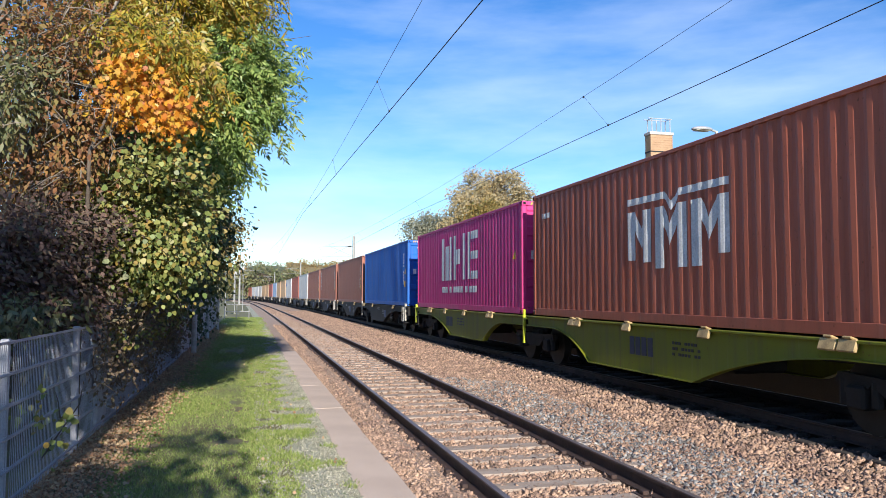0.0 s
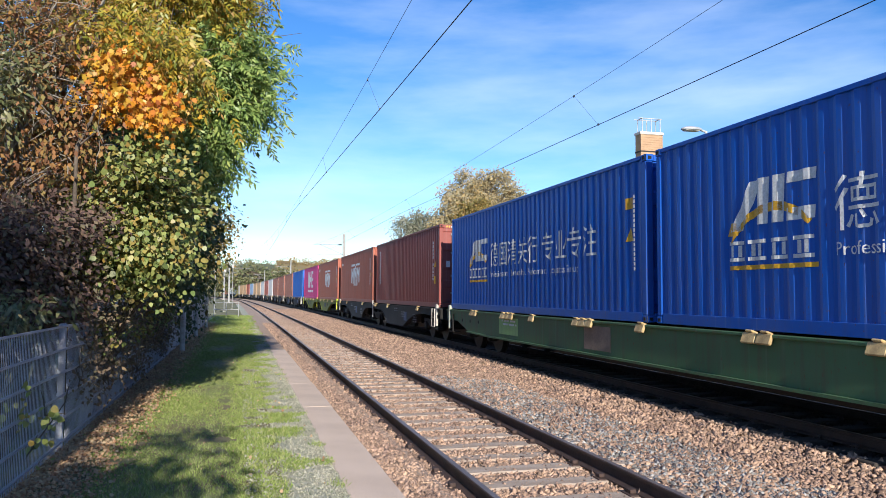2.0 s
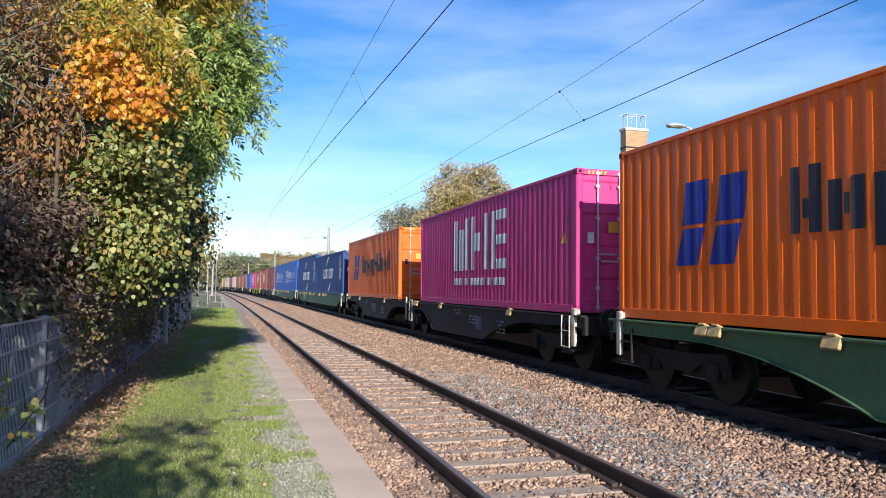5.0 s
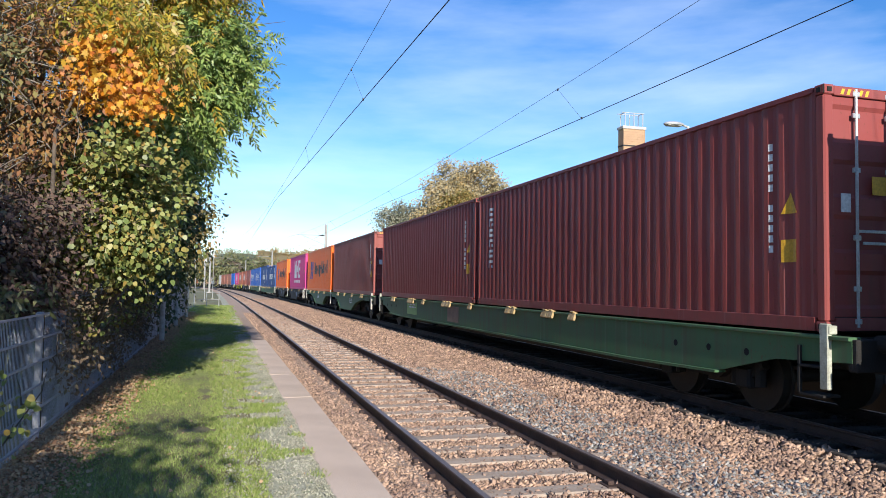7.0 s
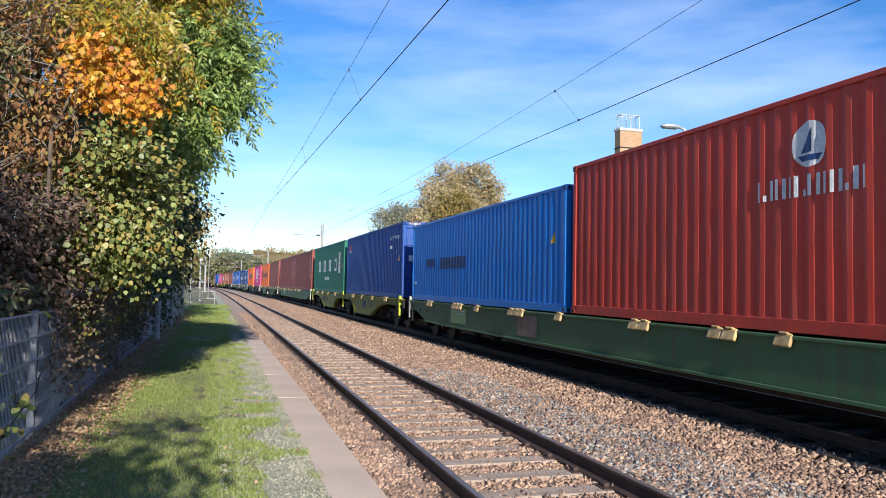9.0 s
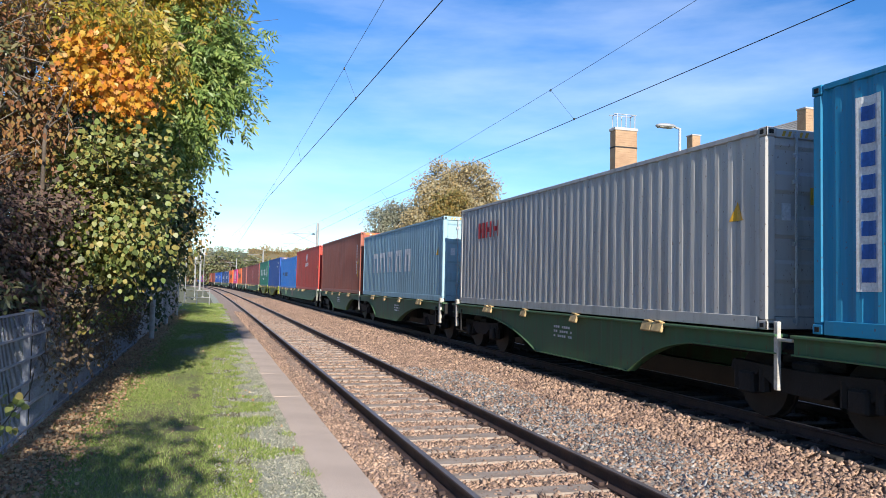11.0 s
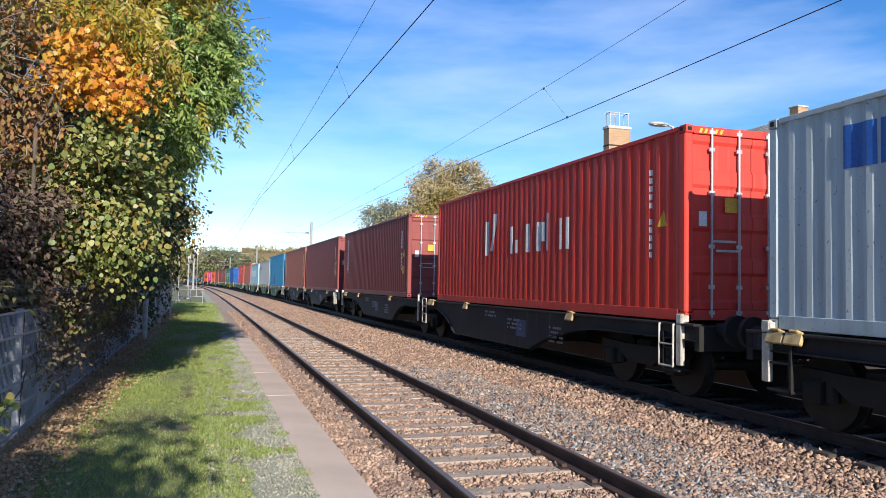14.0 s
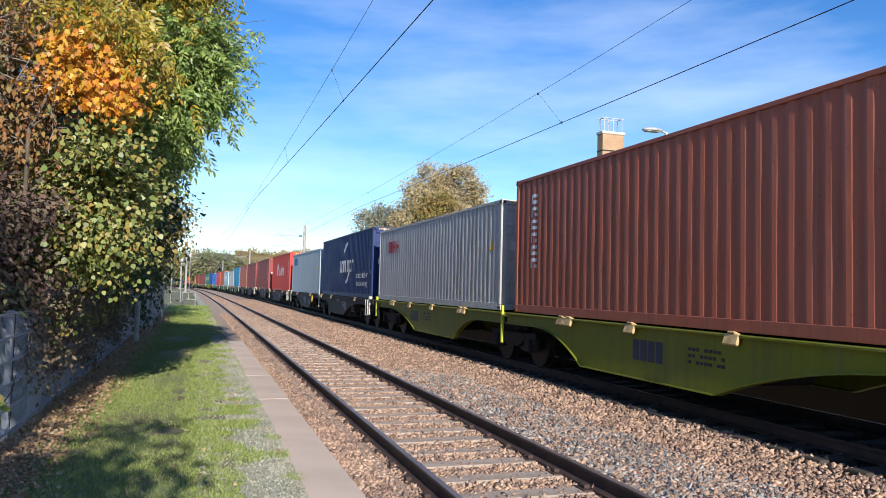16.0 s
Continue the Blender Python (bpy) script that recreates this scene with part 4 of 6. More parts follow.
def joint_wagon(steel, gap, lively, wheel_ring):
    """Two low platforms on a shared middle bogie; side sills deep in the middle, arched over the bogies."""
    top = empty("articulated_wagon")
    half = CL + gap / 2 + 0.35             # joint to end
    t = D0 - 0.02
    for hs in (-1, 1):
        y0, y1 = 0.12, half
        c = (y0 + y1) / 2
        L = (y1 - y0) / 2
        deep, thin = 0.84, 0.24
        pts = [(-L, -0.04), (-L, -thin)]
        right = [(L, -0.04), (L, -thin)]
        for i in range(9):                 # arches from thin to deep, longer towards the outer bogie
            q = i / 8
            drop = -thin - (deep - thin) * (0.25 * q + 0.75 * q ** 2.2)
            pts.append((-L + 1.7 + 1.75 * q, drop))
            right.append((L - 2.7 - 3.0 * q, drop))
        right.reverse()
        outline = [(hs * (c + a), t + b) for a, b in pts + right]
        for sx in (-1, 1):
            part("side_sill", prism(bmesh.new(), outline, "x", sx * 1.225 - 0.02, sx * 1.225 + 0.02), steel, top)
            ya, yb = sorted((hs * y0, hs * y1))
            part("sill_flange", box(bmesh.new(), (sx * 1.19 - 0.12, ya, t - 0.05), (sx * 1.19 + 0.075, yb, t - 0.012), 0.008), steel, top)
            lower = [(a, b) for a, b in pts[1:]] + [(a, b) for a, b in right[:-1]]
            fl = bmesh.new()
            prev = None
            for a, b in lower:
                cur = [fl.verts.new((sx * 1.19 + q, hs * (c + a), t + b + w)) for q, w in ((-0.1, 0), (0.06, 0), (0.06, -0.018), (-0.1, -0.018))]
                if prev:
                    for j in range(4):
                        fl.faces.new((prev[j], prev[(j + 1) % 4], cur[(j + 1) % 4], cur[j]))
                prev = cur
            bmesh.ops.recalc_face_normals(fl, faces=fl.faces[:])
            part("lower_flange", fl, steel, top)
        b = bmesh.new()
        for i in range(10):
            y = hs * (y0 + 0.4 + i * (y1 - y0 - 0.8) / 9)
            box(b, (-1.20, y - 0.09, t - 0.24), (1.20, y + 0.09, t - 0.05))
        box(b, (-0.28, min(hs * y0, hs * y1), t - 0.4), (0.28, max(hs * y0, hs * y1), t - 0.06))
        box(b, (-0.5, hs * c - 0.7, t - 0.75), (0.5, hs * c + 0.7, t - 0.3), 0.05)
        part("underframe", b, M["under"], top)
        if steel is M["wagon_lime"]:
            for i in range(4):
                part("emblem", box(bmesh.new(), (-1.249, hs * c + 0.5 + i * 0.21, t - 0.56), (-1.243, hs * c + 0.67 + i * 0.21, t - 0.24)), M["navy_mark"], top)
        panel_marks(top, hs * c - 0.9, t - 0.30, 3, 9, M["black_mark"] if steel is M["wagon_lime"] else M["white_mark"] if steel is M["wagon_green"] else M["dull_mark"], -1.248)
        if steel is M["wagon_dark"]:
            part("sill_panel", box(bmesh.new(), (-1.2495, hs * c - 1.15, t - 0.62), (-1.243, hs * c - 0.62, t - 0.26)), M["blue_panel"], top)
            panel_marks(top, hs * c - 2.9, t - 0.36, 4, 7, M["dull_mark"], -1.248)
            panel_marks(top, hs * c + 0.6, t - 0.18, 2, 8, M["dull_mark"], -1.248)
            flaps(top, (hs * c + 5.6,), 2)
            flaps(top, (hs * c - 3.3, hs * c + 2.6), 1)
        else:
            flaps(top, (hs * c - 3.9, hs * c + 3.4), 2)
            flaps(top, (hs * c - 1.1, hs * c + 1.3), 1)
        if wheel_ring and hs > 0:
            r = bmesh.new()
            n, R, q = 20, 0.2, 0.02
            ring = []
            for i in range(n):
                a = i * math.tau / n
                ring.append([r.verts.new((-1.30 + q * math.cos(k * math.tau / 6), hs * (c - 4.1) + (R + q * math.sin(k * math.tau / 6)) * math.cos(a), t - 0.28 + (R + q * math.sin(k * math.tau / 6)) * math.sin(a)))
                             for k in range(6)])
            for i in range(n):
                for k in range(6):
                    r.faces.new((ring[i][k], ring[(i + 1) % n][k], ring[(i + 1) % n][(k + 1) % 6], ring[i][(k + 1) % 6]))
            box(r, (-1.31, hs * (c - 4.1) - 0.015, t - 0.48), (-1.285, hs * (c - 4.1) + 0.015, t - 0.08))
            tube(r, (-1.31, hs * (c - 4.1), t - 0.28), (-1.23, hs * (c - 4.1), t - 0.28), 0.03)
            bmesh.ops.recalc_face_normals(r, faces=r.faces[:])
            part("brake_wheel", r, M["yellow_steel"], top)
        end_gear(top, hs * half, hs, steel, lively)
        bogie(top, hs * (half - 1.75))
    bogie(top, 0.0)
    b = bmesh.new()
    box(b, (-0.9, -0.5, 0.72), (0.9, 0.5, 0.98), 0.05)
    part("pivot", b, M["running_gear"], top)
    b = bmesh.new()
    box(b, (-1.285, 0.10, 0.45), (-1.23, 0.18, D0 + 0.12), 0.01)
    box(b, (-1.285, -0.12, D0 - 0.12), (-1.23, 0.12, D0 - 0.08), 0.01)
    part("grab_post", b, lively, top)
    if gap > 2:
        h = bmesh.new()
        path = [(-1.31, -0.55, 0.45), (-1.31, -0.55, D0 + 0.02), (-1.31, -0.95, D0 + 0.02), (-1.31, -0.95, 0.45), (-1.31, -0.55, 0.45)]
        for a, b in zip(path, path[1:]):
            tube(h, a, b, 0.018, 8)
        for z in (0.72, 0.95):
            tube(h, (-1.31, -0.55, z), (-1.31, -0.95, z), 0.016, 8)
        for y in (-0.55, -0.95):
            tube(h, (-1.31, y, D0 - 0.1), (-1.2, y, D0 - 0.1), 0.014, 8)
        part("handrail", h, M["white_steel"], top)
    return top


M["blue_panel"] = material("blue_panel", (0.03, 0.07, 0.22), (0.05, 0.08, 0.16), 0.6, scale=6, fine=30, bump=0)
M["navy_mark"] = material("navy_mark", (0.02, 0.035, 0.09), (0.03, 0.04, 0.07), 0.6, scale=6, fine=30, bump=0)
M["rust_panel"] = material("rust_panel", (0.30, 0.22, 0.17), (0.22, 0.16, 0.12), 0.8, scale=3, fine=40, bump=0.1)
M["dull_mark"] = material("dull_mark", (0.30, 0.31, 0.33), (0.2, 0.2, 0.22), 0.7, scale=3, fine=40, bump=0.0)

# pairs of containers by their number in LOAD, and the wagon that carries them
WAGONS = [(0, 1, "dark"), (2, 3, "dark"), (4, 5, "dark"), (6, 7, "dark"), (8, 9, "dark"), (10, 11, "dark"), (12, 13, "dark"), (14, 15, "dark"), (16, 17, "dark"),
          (18, 19, "lime"), (20, 21, "dark"), (22, 23, "long"), (24, 25, "long"), (26, 27, "wide"), (28, 29, "green"), (30, 31, "long"), (32, 33, "lime"), (34, 35, "long"),
          (36, 37, "green"), (38, 39, "green"), (40, 41, "dark"), (42, 43, "wide"), (44, 45, "ring"), (46, 47, "lime")]
WAGON_KIND = {
    "dark": (lambda: joint_wagon(M["wagon_dark"], 0.85, M["white_steel"], False), "dark grey articulated container wagon, dirty steel", "articulated wagons"),
    "ring": (lambda: joint_wagon(M["wagon_dark"], 0.85, M["white_steel"], True), "dark grey articulated container wagon with a yellow brake wheel", "articulated wagons"),
    "wide": (lambda: joint_wagon(M["wagon_dark"], 3.4, M["white_steel"], False), "long black articulated container wagon, dirty steel", "articulated wagons"),
    "lime": (lambda: joint_wagon(M["wagon_lime"], 0.8, M["lime_steel"], False), "yellow-green articulated container wagon with dark markings", "articulated wagons"),
    "green": (lambda: joint_wagon(M["wagon_green"], 0.85, M["white_steel"], False), "dull green articulated container wagon with white posts", "articulated wagons"),
    "long": (lambda: long_wagon(M["wagon_green"]), "long dull green flat wagon with deep side sills", "flat wagons"),
}
FIRST = {}
for a, b, kind in WAGONS:
    if kind not in FIRST:
        build, label, group = WAGON_KIND[kind]
        FIRST[kind] = w = tagged(build(), label, "wagon", group)
    else:
        w = copy_thing(FIRST[kind], Matrix())
    MOVERS.append((w, (LOAD[a][0] + LOAD[b][0] - CL) / 2, RAIL_Z))


# ---- plants ----
rng = np.random.default_rng(7)


def mesh_of(name, verts, k):
    """A mesh from an array of faces with k corners each."""
    n = len(verts) // k
    me = bpy.data.meshes.new(name)
    me.vertices.add(len(verts))
    me.vertices.foreach_set("co", np.asarray(verts, dtype=np.float32).ravel())
    me.loops.add(n * k)
    me.loops.foreach_set("vertex_index", np.arange(n * k, dtype=np.int32))
    me.polygons.add(n)
    me.polygons.foreach_set("loop_start", np.arange(0, n * k, k, dtype=np.int32))
    me.update(calc_edges=True)
    return me


LEAF = {
    "slim": np.array([(0, 0), (0.16, 0.36), (0.11, 0.72), (0, 1), (-0.11, 0.72), (-0.16, 0.36)]),
    "round": np.array([(0, 0), (0.34, 0.12), (0.48, 0.45), (0.32, 0.8), (0, 1.05), (-0.32, 0.8), (-0.48, 0.45), (-0.34, 0.12)]),
    "lobed": np.array([(0, 0), (0.30, -0.05), (0.26, 0.16), (0.62, 0.34), (0.36, 0.48), (0.50, 0.86), (0.20, 0.70), (0, 1.1), (-0.20, 0.70), (-0.50, 0.86), (-0.36, 0.48), (-0.62, 0.34), (-0.26, 0.16), (-0.30, -0.05)]),
    "small": np.array([(0, 0), (0.28, 0.45), (0, 1), (-0.28, 0.45)]),
}


def unit(v):
    return v / np.maximum(np.linalg.norm(v, axis=1, keepdims=True), 1e-6)


def leaf_verts(shape_name, p, along, size, curl=0.18):
    """Leaves at points p that run the way of along; each one turned and folded a little."""
    tpl = LEAF[shape_name]
    n, k = len(p), len(tpl)
    along = unit(along)
    side = unit(np.cross(along, rng.normal(size=(n, 3)) + np.array([0, -0.9, 0.9])))
    up = np.cross(side, along)
    s = size[:, None, None]
    fold = (np.abs(tpl[:, 0]) * 0.7 - tpl[:, 1] ** 2 * 0.25)[None, :, None] * curl * 3
    v = p[:, None, :] + s * (side[:, None, :] * tpl[None, :, 0:1] + along[:, None, :] * tpl[None, :, 1:2] + up[:, None, :] * fold)
    return v.reshape(-1, 3), k


def twig_mesh(name, lines, mat, parent, sides=5, label=""):
    """Tapered limbs: each line a list of points and a start and end radius."""
    verts, faces = [], []
    for pts, r0, r1 in lines:
        base = len(verts)
        m = len(pts)
        for i, p in enumerate(pts):
            p = Vector(p)
            d = (Vector(pts[min(i + 1, m - 1)]) - Vector(pts[max(i - 1, 0)])).normalized()
            a = d.orthogonal().normalized()
            b = d.cross(a)
            r = r0 + (r1 - r0) * i / (m - 1)
            for j in range(sides):
                w = j * math.tau / sides
                verts.append(p + (a * math.cos(w) + b * math.sin(w)) * r)
        for i in range(m - 1):
            for j in range(sides):
                k = (j + 1) % sides
                faces.append((base + i * sides + j, base + i * sides + k, base + (i + 1) * sides + k, base + (i + 1) * sides + j))
    me = bpy.data.meshes.new(name)
    me.from_pydata([tuple(v) for v in verts], [], faces)
    for f in me.polygons:
        f.use_smooth = True
    me.materials.append(mat)
    ob = new(name, me)
    ob.parent = parent
    if label:
        ob["label"] = label
    return ob


def clumps(lobes, n, inner=0.35):
    """Points spread over ellipsoids, thicker towards their skins. lobes: (x, y, z, rx, ry, rz)."""
    out = []
    vol = np.array([a[3] * a[4] * a[5] for a in lobes]) ** 0.8
    for lobe, share in zip(lobes, vol / vol.sum()):
        m = max(2, int(n * share))
        d = unit(rng.normal(size=(m, 3)))
        r = (inner + (1 - inner) * rng.random(m) ** 0.6)[:, None]
        out.append(np.array(lobe[:3]) + d * r * np.array(lobe[3:]))
    return np.concatenate(out)


def bent(a, b, sag=0.12, n=4):
    a, b = np.array(a, float), np.array(b, float)
    L = np.linalg.norm(b - a)
    pts = []
    for i in range(n + 1):
        q = i / n
        p = a + (b - a) * q + np.array([0, 0, 1]) * sag * L * math.sin(q * math.pi) + rng.normal(size=3) * 0.03 * L * (0 < i < n)
        pts.append(tuple(p))
    return pts


def tree(name, label, category, stems, lobes, n_clumps, per_clump, spread, leaf, size, mat, bark, spray=False, droop=0.5, limb_share=0.6, stem_r=0.09, twigs=2, jitter=0.3):
    """A tree: stems (foot, head) that carry limbs to every clump; a crown of single leaves or feathered sprays."""
    foot = stems[0][0]
    top = empty(name, pose(*foot))
    o = np.array(foot)
    lines = []
    heads = []
    for a, b in stems:
        pts = bent(a, b, 0.03, 6)
        lines.append((pts, stem_r, stem_r * 0.35))
        heads += [np.array(p) for p in pts[2:]]
    heads = np.array(heads)
    cs = clumps(lobes, n_clumps)
    for c in cs[rng.random(len(cs)) < limb_share]:
        below = heads[np.argsort(np.linalg.norm(heads - c + np.array([0, 0, 0.6]), axis=1))[:2]]
        h = below[int(rng.integers(len(below)))]
        lines.append((bent(h, c, 0.08), stem_r * 0.28, 0.008))
        for _ in range(twigs):
            lines.append((bent(c, c + rng.normal(size=3) * spread * 1.2, 0.05, 2), 0.009, 0.003))
    lines = [([tuple(np.array(p) - o) for p in pts], a, b) for pts, a, b in lines]
    twig_mesh("trunk", lines, bark, top)
    m = len(cs) * per_clump
    p = np.repeat(cs, per_clump, axis=0) + rng.normal(size=(m, 3)) * np.array([spread, spread, spread * 0.75])
    centre = np.array([np.mean([a[i] for a in lobes]) for i in range(3)])
    out = unit(p - centre) * 0.6 + rng.normal(size=(m, 3)) * 0.55 + np.array([0, 0, -droop])
    out = unit(out)
    if spray:                              # feathered leaves: leaflets in pairs along a drooping stalk
        pairs = 5
        L = size * rng.uniform(0.75, 1.25, m)
        side = unit(np.cross(out, rng.normal(size=(m, 3)) + np.array([0, -0.8, 1.0])))
        P, A, S = [], [], []
        for i in range(pairs):
            q = (i + 0.6) / pairs
            at = p + out * (L * q)[:, None] + np.array([0, 0, -1]) * (L * q * q * 0.25)[:, None]
            for sgn in (-1, 1):
                P.append(at)
                A.append(out * 0.55 + side * sgn * 0.8 + np.array([0, 0, -0.25]))
                S.append(L * 0.40 * (1 - 0.25 * abs(q - 0.5)))
        P.append(p + out * L[:, None] + np.array([0, 0, -1]) * (L * 0.25)[:, None])
        A.append(out + np.array([0, 0, -0.4]))
        S.append(L * 0.42)
        v, k = leaf_verts(leaf, np.concatenate(P), np.concatenate(A), np.concatenate(S))
    else:
        v, k = leaf_verts(leaf, p, out, size * rng.uniform(0.6, 1.3, m))
    me = mesh_of("crown", v - o, k)
    me.materials.append(mat)
    crown = new("crown", me)
    crown.parent = top
    return tagged(top, label, category)


M["bark"] = material("bark", (0.16, 0.125, 0.095), (0.09, 0.07, 0.055), 0.9, scale=6, fine=40, bump=0.6, stretch=(1, 1, 0.3))
M["pale_bark"] = material("pale_bark", (0.32, 0.28, 0.235), (0.18, 0.15, 0.12), 0.9, scale=6, fine=40, bump=0.5, stretch=(1, 1, 0.3))
M["ash_green"] = leaf_material("ash_green", [(0.09, 0.15, 0.04), (0.17, 0.26, 0.065), (0.26, 0.36, 0.10), (0.38, 0.43, 0.13)])
M["ash_yellow"] = leaf_material("ash_yellow", [(0.12, 0.15, 0.025), (0.26, 0.25, 0.03), (0.46, 0.33, 0.035), (0.30, 0.16, 0.03), (0.36, 0.35, 0.06)])
M["maple"] = leaf_material("maple", [(0.48, 0.15, 0.015), (0.62, 0.24, 0.02), (0.70, 0.38, 0.035), (0.38, 0.11, 0.025), (0.62, 0.42, 0.05), (0.58, 0.22, 0.05)])
M["lime"] = leaf_material("lime", [(0.08, 0.11, 0.03), (0.19, 0.23, 0.06), (0.38, 0.38, 0.13), (0.36, 0.24, 0.06), (0.17, 0.24, 0.07), (0.33, 0.37, 0.12)])
M["dry"] = leaf_material("dry", [(0.15, 0.065, 0.03), (0.27, 0.12, 0.05), (0.36, 0.19, 0.06), (0.22, 0.19, 0.06), (0.30, 0.13, 0.07)], 0.8)
M["purple"] = leaf_material("purple", [(0.09, 0.06, 0.055), (0.16, 0.095, 0.08), (0.25, 0.16, 0.115), (0.15, 0.15, 0.09)], 0.8)
M["dull_vine"] = leaf_material("dull_vine", [(0.14, 0.10, 0.07), (0.22, 0.16, 0.11), (0.28, 0.19, 0.11), (0.17, 0.17, 0.09)], 0.8)
M["dark_green"] = leaf_material("dark_green", [(0.035, 0.06, 0.018), (0.06, 0.10, 0.03), (0.09, 0.12, 0.035), (0.14, 0.13, 0.04)])
M["olive"] = leaf_material("olive", [(0.10, 0.12, 0.05), (0.16, 0.18, 0.08), (0.22, 0.22, 0.10), (0.20, 0.16, 0.07)])
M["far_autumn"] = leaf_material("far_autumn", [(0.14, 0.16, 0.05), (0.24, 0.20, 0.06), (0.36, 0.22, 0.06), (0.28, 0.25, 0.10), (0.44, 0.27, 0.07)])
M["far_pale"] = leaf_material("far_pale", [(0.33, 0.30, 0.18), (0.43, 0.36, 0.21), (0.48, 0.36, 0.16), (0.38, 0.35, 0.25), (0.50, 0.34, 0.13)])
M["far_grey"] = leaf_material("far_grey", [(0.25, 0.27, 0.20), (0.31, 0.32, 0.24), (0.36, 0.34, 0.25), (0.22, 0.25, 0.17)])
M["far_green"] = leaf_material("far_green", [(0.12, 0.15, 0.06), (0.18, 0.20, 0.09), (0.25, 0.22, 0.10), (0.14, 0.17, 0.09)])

# behind the fence, nearest first
tree("dark_bush", "dense purple-brown shrub with withered leaves behind fence", "bush", [((-2.7, 9.6, 0), (-2.6, 9.4, 2.2)), ((-2.2, 10.2, 0), (-2.1, 9.9, 2.4))],
     [(-3.0, 9.6, 1.9, 0.9, 0.9, 1.1), (-2.25, 9.9, 2.1, 0.7, 0.7, 0.95), (-3.6, 8.4, 2.0, 0.9, 0.8, 1.2)], 190, 150, 0.17, "small", 0.075, M["purple"], M["bark"], stem_r=0.04)
tree("hedge_shrub", "low olive shrub spilling over the fence top", "bush", [((-2.3, 8.6, 0), (-2.3, 8.6, 1.3))],
     [(-2.4, 8.2, 1.5, 0.45, 1.3, 0.2), (-2.2, 10.2, 1.5, 0.3, 1.0, 0.2)], 60, 45, 0.12, "slim", 0.11, M["olive"], M["bark"], stem_r=0.03)
tree("lime_sapling", "young lime tree with round green and yellow leaves", "tree", [((-2.2, 10.9, 0), (-1.7, 10.7, 3.2)), ((-1.9, 11.4, 0), (-1.1, 11.0, 3.0))],
     [(-1.7, 10.6, 2.5, 0.55, 0.6, 0.75), (-1.15, 10.8, 2.55, 0.5, 0.6, 0.8), (-1.25, 11.0, 3.05, 0.6, 0.5, 0.35), (-1.1, 9.8, 3.4, 0.38, 0.3, 0.26)], 210, 60, 0.2, "round", 0.064, M["lime"], M["bark"], stem_r=0.045)
tree("maple_tree", "young maple with bright orange autumn leaves", "tree", [((-2.6, 10.2, 0), (-1.7, 9.8, 4.0))],
     [(-1.2, 9.7, 4.15, 0.30, 0.32, 0.24), (-0.98, 9.6, 3.88, 0.22, 0.28, 0.15), (-1.42, 9.8, 4.45, 0.22, 0.3, 0.2), (-1.6, 9.9, 4.1, 0.14, 0.2, 0.2), (-1.25, 9.9, 4.7, 0.15, 0.2, 0.12)], 64, 28, 0.15, "lobed", 0.064, M["maple"], M["bark"], stem_r=0.05, droop=1.1, limb_share=0.12)
tree("ash_tree", "ash tree with green feathered leaves hanging over the fence", "tree", [((-2.6, 13.6, 0), (-1.2, 13.2, 6.4)), ((-2.9, 14.6, 0), (-2.2, 14.4, 7.6))],
     [(-0.5, 13.0, 5.3, 0.7, 0.8, 0.55), (-0.85, 13.2, 4.4, 0.55, 0.8, 0.5), (-0.1, 12.8, 5.6, 0.36, 0.6, 0.38), (-1.1, 13.4, 5.0, 0.6, 0.7, 1.0), (-0.62, 12.9, 3.85, 0.28, 0.5, 0.2), (0.02, 12.9, 5.1, 0.24, 0.5, 0.3), (-1.25, 13.3, 3.6, 0.5, 0.6, 0.5), (-0.25, 12.9, 4.6, 0.2, 0.4, 0.2)],
     210, 26, 0.24, "slim", 0.27, M["ash_green"], M["bark"], spray=True, stem_r=0.1)
tree("ash_tree", "tall ash tree with yellow-green autumn leaves", "tree", [((-3.0, 12.6, 0), (-1.7, 12.4, 7.2)), ((-3.3, 13.4, 0), (-2.9, 13.0, 8.0))],
     [(-1.0, 12.4, 6.4, 1.0, 0.9, 0.75), (-0.45, 12.5, 6.7, 0.5, 0.7, 0.55), (-1.9, 12.5, 6.0, 0.8, 0.8, 0.8), (-1.5, 11.0, 5.1, 0.6, 0.5, 0.45), (-0.95, 10.8, 4.6, 0.3, 0.4, 0.3), (-1.0, 12.0, 7.6, 1.0, 0.9, 0.7), (-2.4, 12.3, 7.4, 0.9, 0.8, 0.6), (-1.25, 10.0, 4.95, 0.45, 0.4, 0.3), (-0.85, 10.0, 4.65, 0.3, 0.35, 0.35)],
     235, 24, 0.24, "slim", 0.24, M["ash_yellow"], M["bark"], spray=True, stem_r=0.1)
